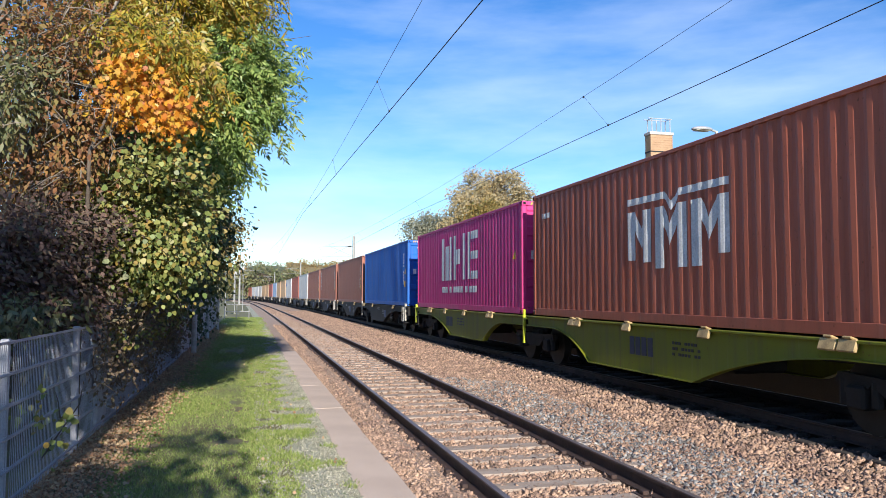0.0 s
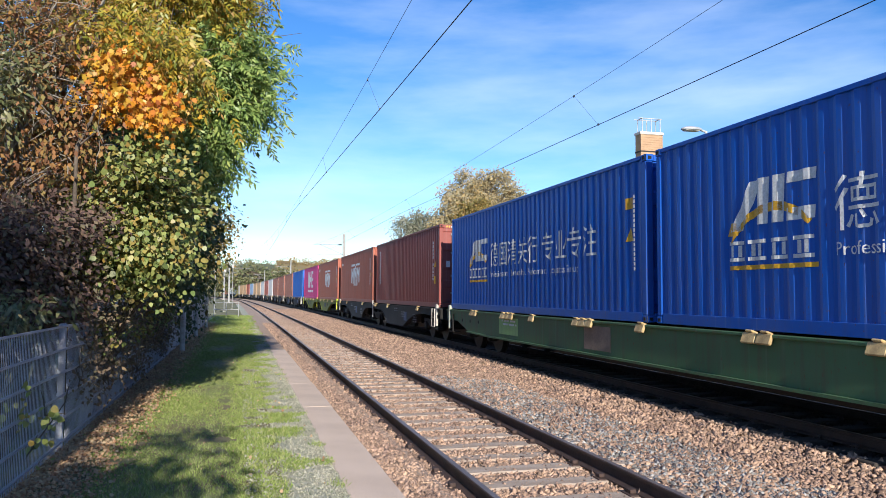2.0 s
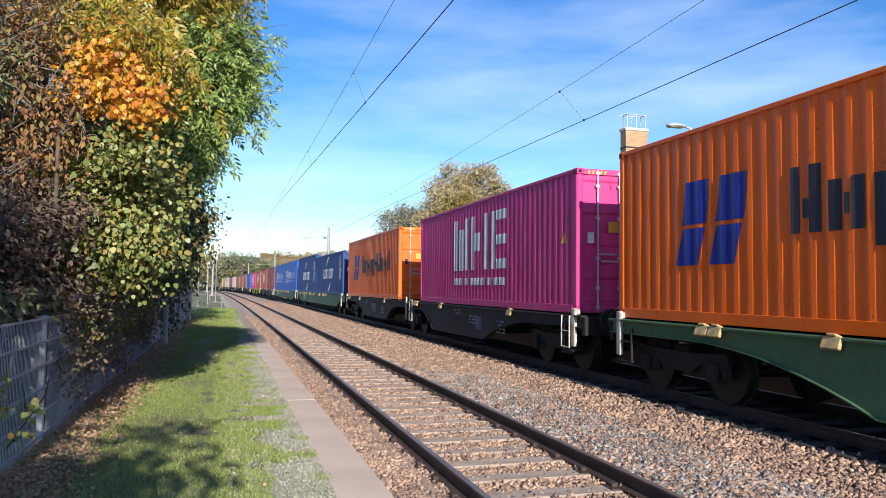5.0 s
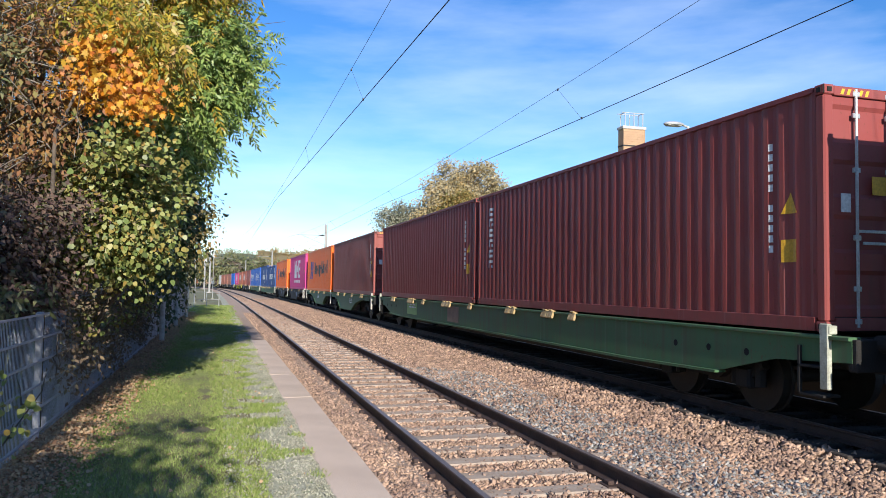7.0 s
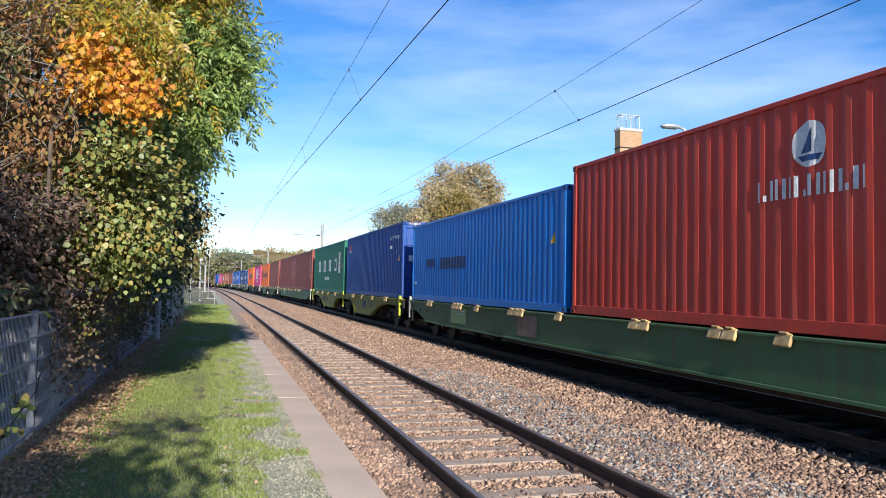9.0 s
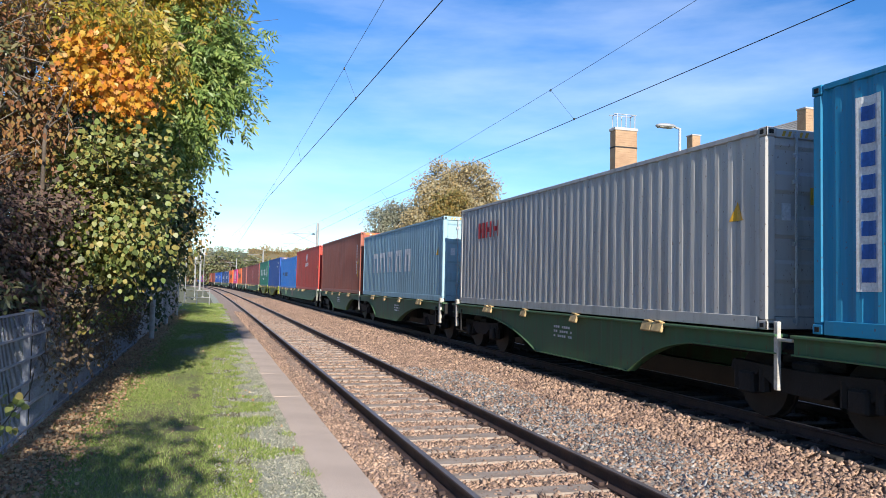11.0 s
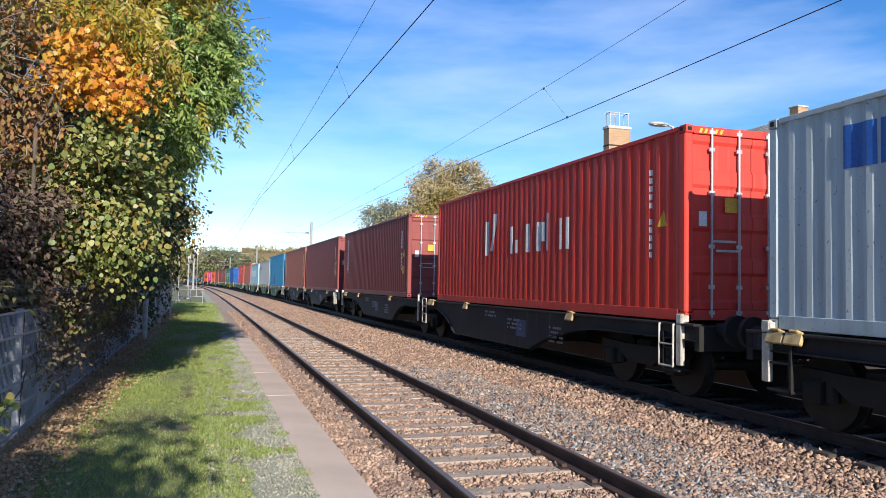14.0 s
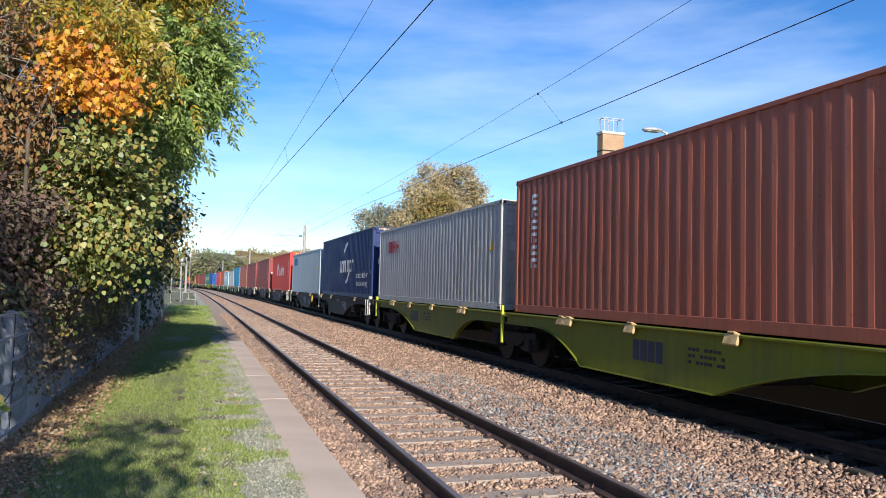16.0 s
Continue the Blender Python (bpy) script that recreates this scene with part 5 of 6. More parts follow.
tree("hazel_thicket", "thicket of bare grey stems with dry brown leaves", "tree",
     [((-3.4, 12.2, 0), (-2.9, 12.0, 7.6)), ((-2.8, 11.6, 0), (-2.5, 11.4, 6.6)), ((-3.8, 11.6, 0), (-3.5, 11.2, 7.4)), ((-3.1, 10.8, 0), (-3.0, 10.6, 6.2)), ((-2.5, 11.9, 0), (-2.05, 11.7, 5.6)), ((-4.2, 12.6, 0), (-4.3, 12.4, 8.0))],
     [(-2.9, 11.4, 5.4, 1.1, 0.8, 1.6), (-2.5, 11.2, 3.6, 0.75, 0.7, 1.0), (-3.5, 11.6, 3.6, 0.8, 0.7, 1.2), (-2.1, 10.2, 4.6, 0.45, 0.4, 1.0), (-2.3, 10.0, 3.3, 0.5, 0.4, 0.5), (-2.6, 9.9, 4.9, 0.5, 0.4, 0.9), (-3.4, 11.8, 7.3, 1.1, 0.8, 0.8), (-1.85, 9.7, 3.7, 0.35, 0.3, 0.45)],
     360, 36, 0.20, "small", 0.082, M["dry"], M["pale_bark"], stem_r=0.06, twigs=3, limb_share=0.7)
tree("willow_bush", "slender willow branches with narrow grey-green leaves", "bush", [((-3.2, 10.4, 0), (-2.9, 10.0, 4.6))],
     [(-2.75, 9.8, 4.3, 0.32, 0.4, 0.4), (-2.95, 9.8, 3.75, 0.25, 0.3, 0.25)], 32, 40, 0.16, "slim", 0.11, M["olive"], M["pale_bark"], stem_r=0.04)
tree("dark_tree", "dense dark green tree overhanging the fence", "tree", [((-2.8, 17.5, 0), (-1.6, 17.3, 5.4)), ((-2.9, 20.0, 0), (-2.0, 19.8, 5.8))],
     [(-1.6, 17.0, 3.2, 0.9, 1.1, 1.7), (-1.4, 18.6, 3.6, 0.8, 1.2, 1.5), (-1.8, 15.6, 2.5, 0.6, 0.9, 1.1), (-1.6, 21.5, 3.4, 0.9, 1.5, 1.9), (-2.4, 18.5, 4.8, 1.0, 1.6, 1.4), (-2.6, 15.5, 4.0, 1.0, 1.2, 1.6)],
     360, 62, 0.3, "small", 0.13, M["dark_green"], M["bark"], stem_r=0.1)
tree("oak_tree", "broad tree with orange-brown leaves further down the fence", "tree", [((-3.4, 36, 0), (-2.4, 36, 6.0))],
     [(-1.9, 34, 3.8, 1.3, 2.2, 1.6), (-1.7, 38, 4.4, 1.35, 2.2, 1.6), (-2.8, 30, 4.2, 1.2, 2.4, 2.2), (-2.6, 42, 5.0, 1.6, 2.5, 2.2)], 200, 60, 0.36, "small", 0.17, M["far_autumn"], M["bark"], stem_r=0.13)
tree("dark_tree", "dark green undergrowth along the fence", "tree", [((-2.9, 27, 0), (-2.4, 27, 3.4))],
     [(-2.2, 25.5, 2.0, 0.7, 1.8, 1.9), (-2.3, 29.5, 1.9, 0.7, 2.2, 1.8), (-2.6, 35, 1.8, 0.8, 2.8, 1.7), (-2.8, 42, 1.8, 0.9, 4.0, 1.7)], 220, 60, 0.3, "small", 0.14, M["dark_green"], M["bark"], stem_r=0.08)
# thick growth behind, so that the sky shows only in places
tree("background_tree", "shaded trees standing deep behind the fence", "tree", [((-5.0, 18, 0), (-4.5, 18, 7.0)), ((-6.5, 15, 0), (-6.2, 15, 8.0))],
     [(-4.2, 18.5, 2.6, 1.6, 2.0, 2.4), (-5.2, 16.5, 5.0, 1.4, 1.5, 2.2), (-3.4, 22.5, 4.6, 1.6, 2.4, 2.4), (-6.4, 15.5, 3.0, 1.6, 1.8, 2.6), (-3.8, 17.6, 7.4, 1.7, 1.6, 1.7)], 300, 60, 0.4, "small", 0.17, M["dark_green"], M["bark"], stem_r=0.12)
# behind the camera: the trees whose shade lies on the fence and the verge
tree("shade_tree", "tall leafy tree standing behind the viewpoint", "tree", [((-3.4, -5.0, 0), (-3.0, -5.0, 6.4))],
     [(-3.7, -5.0, 4.6, 1.9, 1.4, 3.4), (-1.7, -4.6, 3.4, 0.95, 1.2, 2.5), (-5.6, -5.0, 4.6, 1.8, 1.4, 3.4), (-3.5, -5.0, 7.0, 1.0, 1.2, 1.5), (-4.9, -5.0, 7.4, 1.0, 1.2, 1.3)], 430, 66, 0.34, "small", 0.2, M["dark_green"], M["bark"], stem_r=0.12)

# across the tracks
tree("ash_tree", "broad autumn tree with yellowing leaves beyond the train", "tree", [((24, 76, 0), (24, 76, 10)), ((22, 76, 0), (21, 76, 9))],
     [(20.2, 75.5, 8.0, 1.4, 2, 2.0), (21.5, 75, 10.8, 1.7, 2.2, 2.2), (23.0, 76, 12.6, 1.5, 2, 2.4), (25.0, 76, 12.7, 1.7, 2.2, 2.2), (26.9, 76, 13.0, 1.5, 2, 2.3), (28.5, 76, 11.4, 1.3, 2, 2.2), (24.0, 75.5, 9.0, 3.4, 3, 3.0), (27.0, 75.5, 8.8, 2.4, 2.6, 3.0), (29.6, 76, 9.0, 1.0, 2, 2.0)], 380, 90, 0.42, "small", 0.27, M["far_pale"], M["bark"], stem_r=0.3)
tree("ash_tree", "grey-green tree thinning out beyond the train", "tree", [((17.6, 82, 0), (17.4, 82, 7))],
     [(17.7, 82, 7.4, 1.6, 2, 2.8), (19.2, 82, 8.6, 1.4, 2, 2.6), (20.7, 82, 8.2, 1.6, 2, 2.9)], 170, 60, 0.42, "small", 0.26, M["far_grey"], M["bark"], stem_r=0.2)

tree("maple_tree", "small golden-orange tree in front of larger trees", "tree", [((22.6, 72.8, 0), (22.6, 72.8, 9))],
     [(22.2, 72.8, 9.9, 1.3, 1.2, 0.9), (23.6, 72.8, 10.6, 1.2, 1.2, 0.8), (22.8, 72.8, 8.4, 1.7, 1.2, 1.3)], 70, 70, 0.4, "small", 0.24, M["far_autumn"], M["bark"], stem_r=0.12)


# ---- ground cover ----
M["blade"] = leaf_material("blade", [(0.13, 0.19, 0.035), (0.21, 0.29, 0.06), (0.31, 0.39, 0.11), (0.44, 0.43, 0.19)], 0.6)
M["litter"] = leaf_material("litter", [(0.28, 0.15, 0.09), (0.42, 0.24, 0.13), (0.55, 0.37, 0.22), (0.36, 0.27, 0.18), (0.66, 0.48, 0.28)], 0.8)


def run_points(n, x0, x1, y0, y1, power=2.0):
    """Points on the ground, thicker near the camera."""
    q = rng.random(n)
    y = y0 * (y1 / y0) ** (q ** (1 / power * 1.6))
    x = x0 + (x1 - x0) * rng.random(n)
    return x, y


def stuff(name, me, mat, label, category):
    me.materials.append(mat)
    return tagged(new(name, me), label, category, kind="stuff")


def grass():
    n = 300000
    x, y = run_points(n, -1.85, 1.0, 4.5, 60)
    keep = np.array([noise.noise((a * 2.2, b * 2.2, 1.0)) > -0.35 - 0.25 * (a < -0.2) + (0.9 * (a - 0.3) + 0.5 * r if a > 0.3 else 0.0) + (0.75 if a < -1.3 else 0.2 if a < -1.0 else 0) for a, b, r in zip(x, y, rng.random(n))])
    x, y = x[keep], y[keep]
    n = len(x)
    h = rng.uniform(0.014, 0.045, n) * (1 + 0.25 * np.sin(x * 3) * np.cos(y * 1.3)) * (1 + y * 0.012)
    w = rng.uniform(0.003, 0.007, n) * (1 + y * 0.05)
    a = rng.uniform(0, math.tau, n)
    lean = rng.normal(size=(n, 2)) * 0.6
    z = np.full(n, 0.005)
    dx, dy = np.cos(a) * w, np.sin(a) * w
    v = np.stack([np.stack([x - dx, y - dy, z], 1), np.stack([x + dx, y + dy, z], 1), np.stack([x + lean[:, 0] * h, y + lean[:, 1] * h, z + h], 1)], 1).reshape(-1, 3)
    stuff("grass", mesh_of("grass", v, 3), M["blade"], "short green grass blades with yellow tips", "grass")


def litter():
    n = 21000
    x, y = run_points(n, -1.85, -0.95, 4.8, 45)
    x = -1.85 + (x + 1.85) * rng.random(n) ** 0.7
    x2, y2 = run_points(260, -1.0, 0.9, 4.8, 40)
    x, y = np.concatenate([x, x2]), np.concatenate([y, y2])
    n = len(x)
    p = np.stack([x, y, rng.uniform(0.02, 0.07, n)], 1)
    along = np.stack([rng.normal(size=n), rng.normal(size=n), rng.normal(size=n) * 0.25], 1)
    v, k = leaf_verts("round", p, along, rng.uniform(0.017, 0.040, n))
    stuff("leaf_litter", mesh_of("leaf_litter", v, k), M["litter"], "fallen brown leaves along the fence foot", "leaves")


def stones(name, n, x0, x1, y0, y1, size, mat, label, height, soft_edge=False):
    """Broken stones: jittered octahedra."""
    x, y = run_points(n, x0, x1, y0, y1, 1.7)
    if soft_edge:                          # thins out towards the grass
        x = x1 - (x1 - x0) * rng.random(n) ** 1.9
    z = np.array([height(a) for a in x])
    s = rng.uniform(0.6, 1.25, n) * size * (1 + y * 0.012)
    base = np.array([(1, 0, 0), (0, 1, 0), (-1, 0, 0), (0, -1, 0), (0, 0, 0.75), (0, 0, -0.75)], float)
    q = base[None] + rng.normal(size=(n, 6, 3)) * 0.22
    ang = rng.uniform(0, math.tau, n)
    c, sn = np.cos(ang)[:, None], np.sin(ang)[:, None]
    tilt = rng.normal(size=(n, 2)) * 0.5
    q[:, :, 2] += q[:, :, 0] * tilt[:, :1] + q[:, :, 1] * tilt[:, 1:]
    qx = q[:, :, 0] * c - q[:, :, 1] * sn
    qy = q[:, :, 0] * sn + q[:, :, 1] * c
    th = np.interp(y, LINE[:, 0], LINE[:, 1])
    v = np.stack([x[:, None] + th[:, None] + qx * s[:, None], y[:, None] + qy * s[:, None], z[:, None] + q[:, :, 2] * s[:, None]], 2)
    tri = np.array([(0, 1, 4), (1, 2, 4), (2, 3, 4), (3, 0, 4), (1, 0, 5), (2, 1, 5), (3, 2, 5), (0, 3, 5)])
    me = bpy.data.meshes.new(name)
    faces = (tri[None] + (np.arange(n) * 6)[:, None, None]).reshape(-1, 3)
    me.vertices.add(n * 6)
    me.vertices.foreach_set("co", v.astype(np.float32).ravel())
    me.loops.add(len(faces) * 3)
    me.loops.foreach_set("vertex_index", faces.astype(np.int32).ravel())
    me.polygons.add(len(faces))
    me.polygons.foreach_set("loop_start", np.arange(0, len(faces) * 3, 3, dtype=np.int32))
    me.update(calc_edges=True)
    stuff(name, me, mat, label, "ballast")


def shoulder(x):
    return float(np.interp(x, (1.3, 1.6, 2.0, 3.6, 4.3, 5.4, 6.3, 6.8, 9.0), (-0.005, 0.0, -0.03, -0.065, -0.055, -0.17, -0.13, -0.06, -0.06)))


M["pale_stone"] = material("pale_stone", (0.40, 0.385, 0.31), (0.27, 0.275, 0.205), 0.9, scale=2, fine=50, bump=0.3, per_island=0.35)
grass()
litter()
stones("ballast", 50000, 3.62, 6.8, 4.5, 90, 0.033, M["stone"], "loose brown ballast stones between the tracks", shoulder)
stones("ballast", 9000, 3.62, 5.6, 4.5, 16, 0.033, M["grey_stone"], "loose grey ballast stones between the tracks", shoulder)
stones("ballast", 24000, 2.1, 3.52, 4.5, 110, 0.026, M["stone"], "brown ballast stones between the rails", lambda x: -0.055)
stones("ballast", 14000, 1.42, 2.02, 4.5, 45, 0.024, M["stone"], "fine brown ballast beside the rail", lambda x: shoulder(x) - 0.012)
stones("ballast", 15000, 0.1, 0.98, 4.5, 40, 0.012, M["pale_stone"], "pale gravel beside the path", lambda x: 0.004 + 0.02 * max(0.0, (0.5 - x) / 0.4), True)
# these stones are coloured dark to match the painted shade of their bed
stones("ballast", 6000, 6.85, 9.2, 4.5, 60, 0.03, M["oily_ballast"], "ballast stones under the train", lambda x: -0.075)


# concrete lids of the cable trough beside the track
def slabs():
    top = tagged(empty("path"), "narrow path of worn concrete slabs beside the track", "path", kind="structure")
    bm = bmesh.new()
    box(bm, (-0.23, -1.497, -0.06), (0.23, 1.497, 0.0), 0.006)
    first = part("slab", bm, M["slab"], top)
    for i in range(8):
        p, th = on_line(1.3 + i * 3.0, 1.2, 0.012 + random.uniform(-0.004, 0.004))
        m = pose(p.x + random.uniform(-0.008, 0.008), p.y, p.z, random.uniform(-0.05, 0.05), random.uniform(-0.4, 0.4), th + random.uniform(-0.1, 0.1))
        if i:
            again(first, top, m)
        else:
            first.matrix_basis = m


slabs()
strip("dirt_path", [(0.88, -0.03), (1.0, -0.004), (1.25, 0.004), (1.5, -0.012)], 23.8, 130, M["ballast_bed"], step=1.0,
      label="worn dirt strip beside the track", category="path", wob=0.015)


# ---- fence ----
M["fence_zinc"] = material("fence_zinc", (0.46, 0.47, 0.53), (0.35, 0.36, 0.41), 0.5, metal=0.15, scale=3, fine=50, bump=0.05)
M["concrete"] = material("concrete", (0.66, 0.62, 0.59), (0.40, 0.36, 0.33), 0.9, scale=1.6, fine=40, bump=0.3, stretch=(1, 1, 0.5))
FX, FH, FP = -1.82, 1.385, 2.52


def fence():
    top = tagged(empty("fence"), "grey welded-rod mesh fence with square posts", "fence", kind="structure")
    bm = bmesh.new()
    n = 50
    for i in range(n):
        y = 0.05 + i * (FP - 0.1) / (n - 1)
        box(bm, (-0.0025, y - 0.0025, 0.06), (0.0025, y + 0.0025, FH))
    for j in range(6):
        z = 0.13 + j * 0.25
        for sx in (-0.009, 0.009):
            box(bm, (sx - 0.005, 0, z - 0.009), (sx + 0.005, FP, z + 0.009))
    panel = part("mesh_panel", bm, M["fence_zinc"], top)
    bm = box(bmesh.new(), (-0.03, -0.03, 0), (0.03, 0.03, FH + 0.02), 0.004)
    for j in range(6):
        z = 0.13 + j * 0.25
        box(bm, (-0.035, -0.05, z - 0.015), (0.04, 0.05, z + 0.015))
    post = part("post", bm, M["fence_zinc"], top)
    y0 = 6.65 - 3 * FP
    for i in range(9):
        m = pose(FX, y0 + i * FP, 0)
        m2 = pose(FX - 0.045, y0 + i * FP, 0)
        if i == 0:
            panel.matrix_basis, post.matrix_basis = m, m2
        else:
            again(panel, top, m)
            again(post, top, m2)
    # taller round posts and boards further on
    wall = tagged(empty("board_fence"), "weathered grey board fence overgrown with vines", "fence", kind="structure")
    bm = box(bmesh.new(), (-0.025, -0.14, 0.0), (0.025, 0.14, 1.62), 0.006)
    board = part("board", bm, M["concrete"], wall)
    for i in range(110):
        y = 11.0 + i * 0.29
        m = pose(FX - 0.12 + random.uniform(-0.012, 0.012) + max(0, y - 22) * 0.008, y, random.uniform(-0.05, 0.03), 0, random.uniform(-1, 1), random.uniform(-2, 2))
        if i:
            again(board, wall, m)
        else:
            board.matrix_basis = m
    pb = tube(bmesh.new(), (0, 0, 0), (0, 0, 1.55), 0.075, 12)
    tube(pb, (0, 0, 1.55), (0, 0, 1.59), 0.085, 12)
    p1 = part("post", pb, M["white_steel"], wall, smooth=False)
    for i, (x, y) in enumerate(((-1.57, 23.3), (-1.52, 38.5), (-1.60, 31.0))):
        if i:
            again(p1, wall, pose(x, y, 0))
        else:
            p1.matrix_basis = pose(x, y, 0)


fence()
tree("ivy", "dry vines hanging over the fence", "vine", [((-1.9, 13.5, 0), (-1.9, 13.5, 1.3))],
     [(-1.76, 11.0, 0.95, 0.10, 1.6, 0.6), (-1.76, 14.5, 0.9, 0.12, 2.2, 0.7), (-1.72, 18.5, 1.0, 0.14, 2.8, 0.7), (-1.68, 11.6, 1.45, 0.12, 1.4, 0.2)], 170, 28, 0.12, "small", 0.065, M["dull_vine"], M["bark"], stem_r=0.02, twigs=3)
tree("ivy", "green vine leaves scattered on the fence", "vine", [((-1.85, 12.0, 0), (-1.85, 12.0, 1.2))],
     [(-1.76, 12.5, 1.2, 0.08, 2.0, 0.3), (-1.76, 7.6, 0.6, 0.02, 0.5, 0.3), (-1.70, 17.0, 1.3, 0.12, 2.5, 0.35)], 110, 14, 0.12, "round", 0.06, M["lime"], M["bark"], stem_r=0.015, twigs=2)


# ---- railing and white poles where the fence ends ----
M["mast_steel"] = material("mast_steel", (0.42, 0.42, 0.40), (0.32, 0.32, 0.31), 0.6, metal=0.3, scale=3, fine=30, bump=0.1)


def railing():
    top = tagged(empty("railing"), "low white tubular railing at the end of the verge", "railing")
    for x in (-1.75, -0.9, -0.05):
        part("post", tube(bmesh.new(), (x, 56.4, 0), (x, 56.4, 1.1), 0.03), M["mast_steel"], top)
    for z in (0.55, 1.06):
        part("rail", tube(bmesh.new(), (-1.8, 56.4, z), (0.0, 56.4, z), 0.022), M["mast_steel"], top)


railing()
M["wire"] = material("wire", (0.05, 0.055, 0.06), (0.035, 0.04, 0.045), 0.5, metal=0.6, scale=3, bump=0)


def mast(s, off, side, label):
    """A catenary mast with its bracket arm reaching over the track. side: +1 right of its track."""
    p, th = on_line(s, off + side * 3.3)
    top = tagged(empty("catenary_mast", pose(p.x, p.y, 0, 0, 0, th)), label, "mast", "catenary masts")
    bm = bmesh.new()
    tube(bm, (0, 0, -0.3), (0, 0, 8.2), 0.19, 10, 0.13)
    part("pole", bm, M["mast_steel"], top)
    a = -side
    part("arm", tube(bmesh.new(), (0, 0, 7.0), (a * 3.1, 0, 7.0), 0.03), M["mast_steel"], top)
    part("brace", tube(bmesh.new(), (0, 0, 5.9), (a * 2.6, 0, 7.0), 0.025), M["mast_steel"], top)
    part("registration_arm", tube(bmesh.new(), (a * 0.1, 0, 5.95), (a * 3.6, 0, 5.85), 0.02), M["mast_steel"], top)
    part("insulator", tube(bmesh.new(), (a * 0.25, 0, 7.0), (a * 0.6, 0, 7.0), 0.07), M["under"], top)
    part("base", box(bmesh.new(), (-0.35, -0.35, -0.35), (0.35, 0.35, 0.12), 0.03), M["concrete"], top)


mast(81, FAR_X, 1, "slim grey catenary mast beside the far track")
mast(150, FAR_X, 1, "slim grey catenary mast far down the line")
mast(219, FAR_X, 1, "distant catenary mast beside the curve")
mast(132, NEAR_X, -1, "pale catenary mast beside the near track")
mast(200, NEAR_X, -1, "distant pale catenary mast beside the near track")


def signal_post(x, y, h, label):
    top = tagged(empty("signal_post", pose(x, y, 0)), label, "post", "white posts")
    part("pole", tube(bmesh.new(), (0, 0, 0), (0, 0, h), 0.035), M["mast_steel"], top)
    b = bmesh.new()
    box(b, (-0.13, -0.08, h - 0.6), (0.13, 0.06, h - 0.1), 0.02)
    part("signal_box", b, M["mast_steel"], top)
    part("foot", box(bmesh.new(), (-0.15, -0.15, -0.1), (0.15, 0.15, 0.06), 0.02), M["gravel"], top)


signal_post(-1.35, 72, 4.2, "white signal post beside the near track")
signal_post(-0.75, 84, 5.0, "tall white signal post with a pale box")
signal_post(-2.0, 66, 3.9, "thin white post beside the overgrown fence")


# ---- overhead line ----
def wire_run(name, off, zs, s0, s1, r, zig, label):
    """One wire along the line; zs(s) its height, zig(s) its sideways swing."""
    pts = []
    s = s0
    while s <= s1:
        pts.append(tuple(on_line(s, off + zig(s), zs(s))[0]))
        s += 2.0
    top = tagged(empty(name), label, "wire", "overhead wires")
    twig_mesh("strand", [(pts, r, r)], M["wire"], top)
    return top


def sagging(s):
    q = (s + 1.0) % 82.0 - 41.0
    return 5.97 + 0.00045 * q * q


def zigzag(s, k):
    return k - 0.0175 * min(max(s, -30.0), 36.0) if s < 36 else k - 0.63 + 0.012 * min(s - 36, 45)


for off, swing, lean in ((NEAR_X, 0.24, -0.29), (FAR_X, 0.17, -0.70)):
    wire_run("contact_wire", off, lambda s: 5.62, -30, 230, 0.0085, lambda s, k=swing: zigzag(s, k), "taut dark contact wire above the track")
    wire_run("carrying_wire", off, sagging, -30, 230, 0.0045, lambda s, k=lean: k, "sagging carrying wire above the contact wire")
    for s in (7.0, 15.4, 24.0, 33.0, 42.0, 51.0, 60.0, 69.0, 78.0):
        a, b = on_line(s, off + zigzag(s, swing), 5.62)[0], on_line(s, off + lean, sagging(s))[0]
        d = tagged(empty("dropper"), "thin wire dropper between the overhead wires", "wire", "droppers")
        twig_mesh("strand", [([tuple(a), tuple((a + b) / 2), tuple(b)], 0.003, 0.003)], M["wire"], d)
        bm = box(bmesh.new(), (a.x - 0.012, a.y - 0.03, a.z - 0.015), (a.x + 0.012, a.y + 0.03, a.z + 0.03))
        part("clamp", bm, M["wire"], d)
        bm = box(bmesh.new(), (b.x - 0.012, b.y - 0.03, b.z - 0.03), (b.x + 0.012, b.y + 0.03, b.z + 0.012))
        part("clamp", bm, M["wire"], d)


# ---- across the tracks: chimney, platform lamp, house ----
M["brick"] = material("brick", (0.50, 0.33, 0.20), (0.40, 0.25, 0.15), 0.85, scale=1.5, fine=20, bump=0.3)
M["plaster"] = material("plaster", (0.72, 0.66, 0.58), (0.64, 0.58, 0.50), 0.9, scale=0.7, fine=20, bump=0.15)
M["roof_grey"] = material("roof_grey", (0.42, 0.38, 0.33), (0.32, 0.29, 0.25), 0.85, scale=0.8, fine=14, bump=0.5)
M["lamp_grey"] = material("lamp_grey", (0.55, 0.56, 0.57), (0.45, 0.46, 0.47), 0.45, metal=0.3, scale=3, bump=0.05)


def brick_courses(bm, x0, y0, x1, y1, z0, z1, band):
    """A square brick shaft with raised courses."""
    box(bm, (x0, y0, z0), (x1, y1, z1))
    z = z0 + 0.08
    while z < z1:
        box(bm, (x0 - 0.012, y0 - 0.012, z), (x1 + 0.012, y1 + 0.012, z + band * 0.8))
        z += band


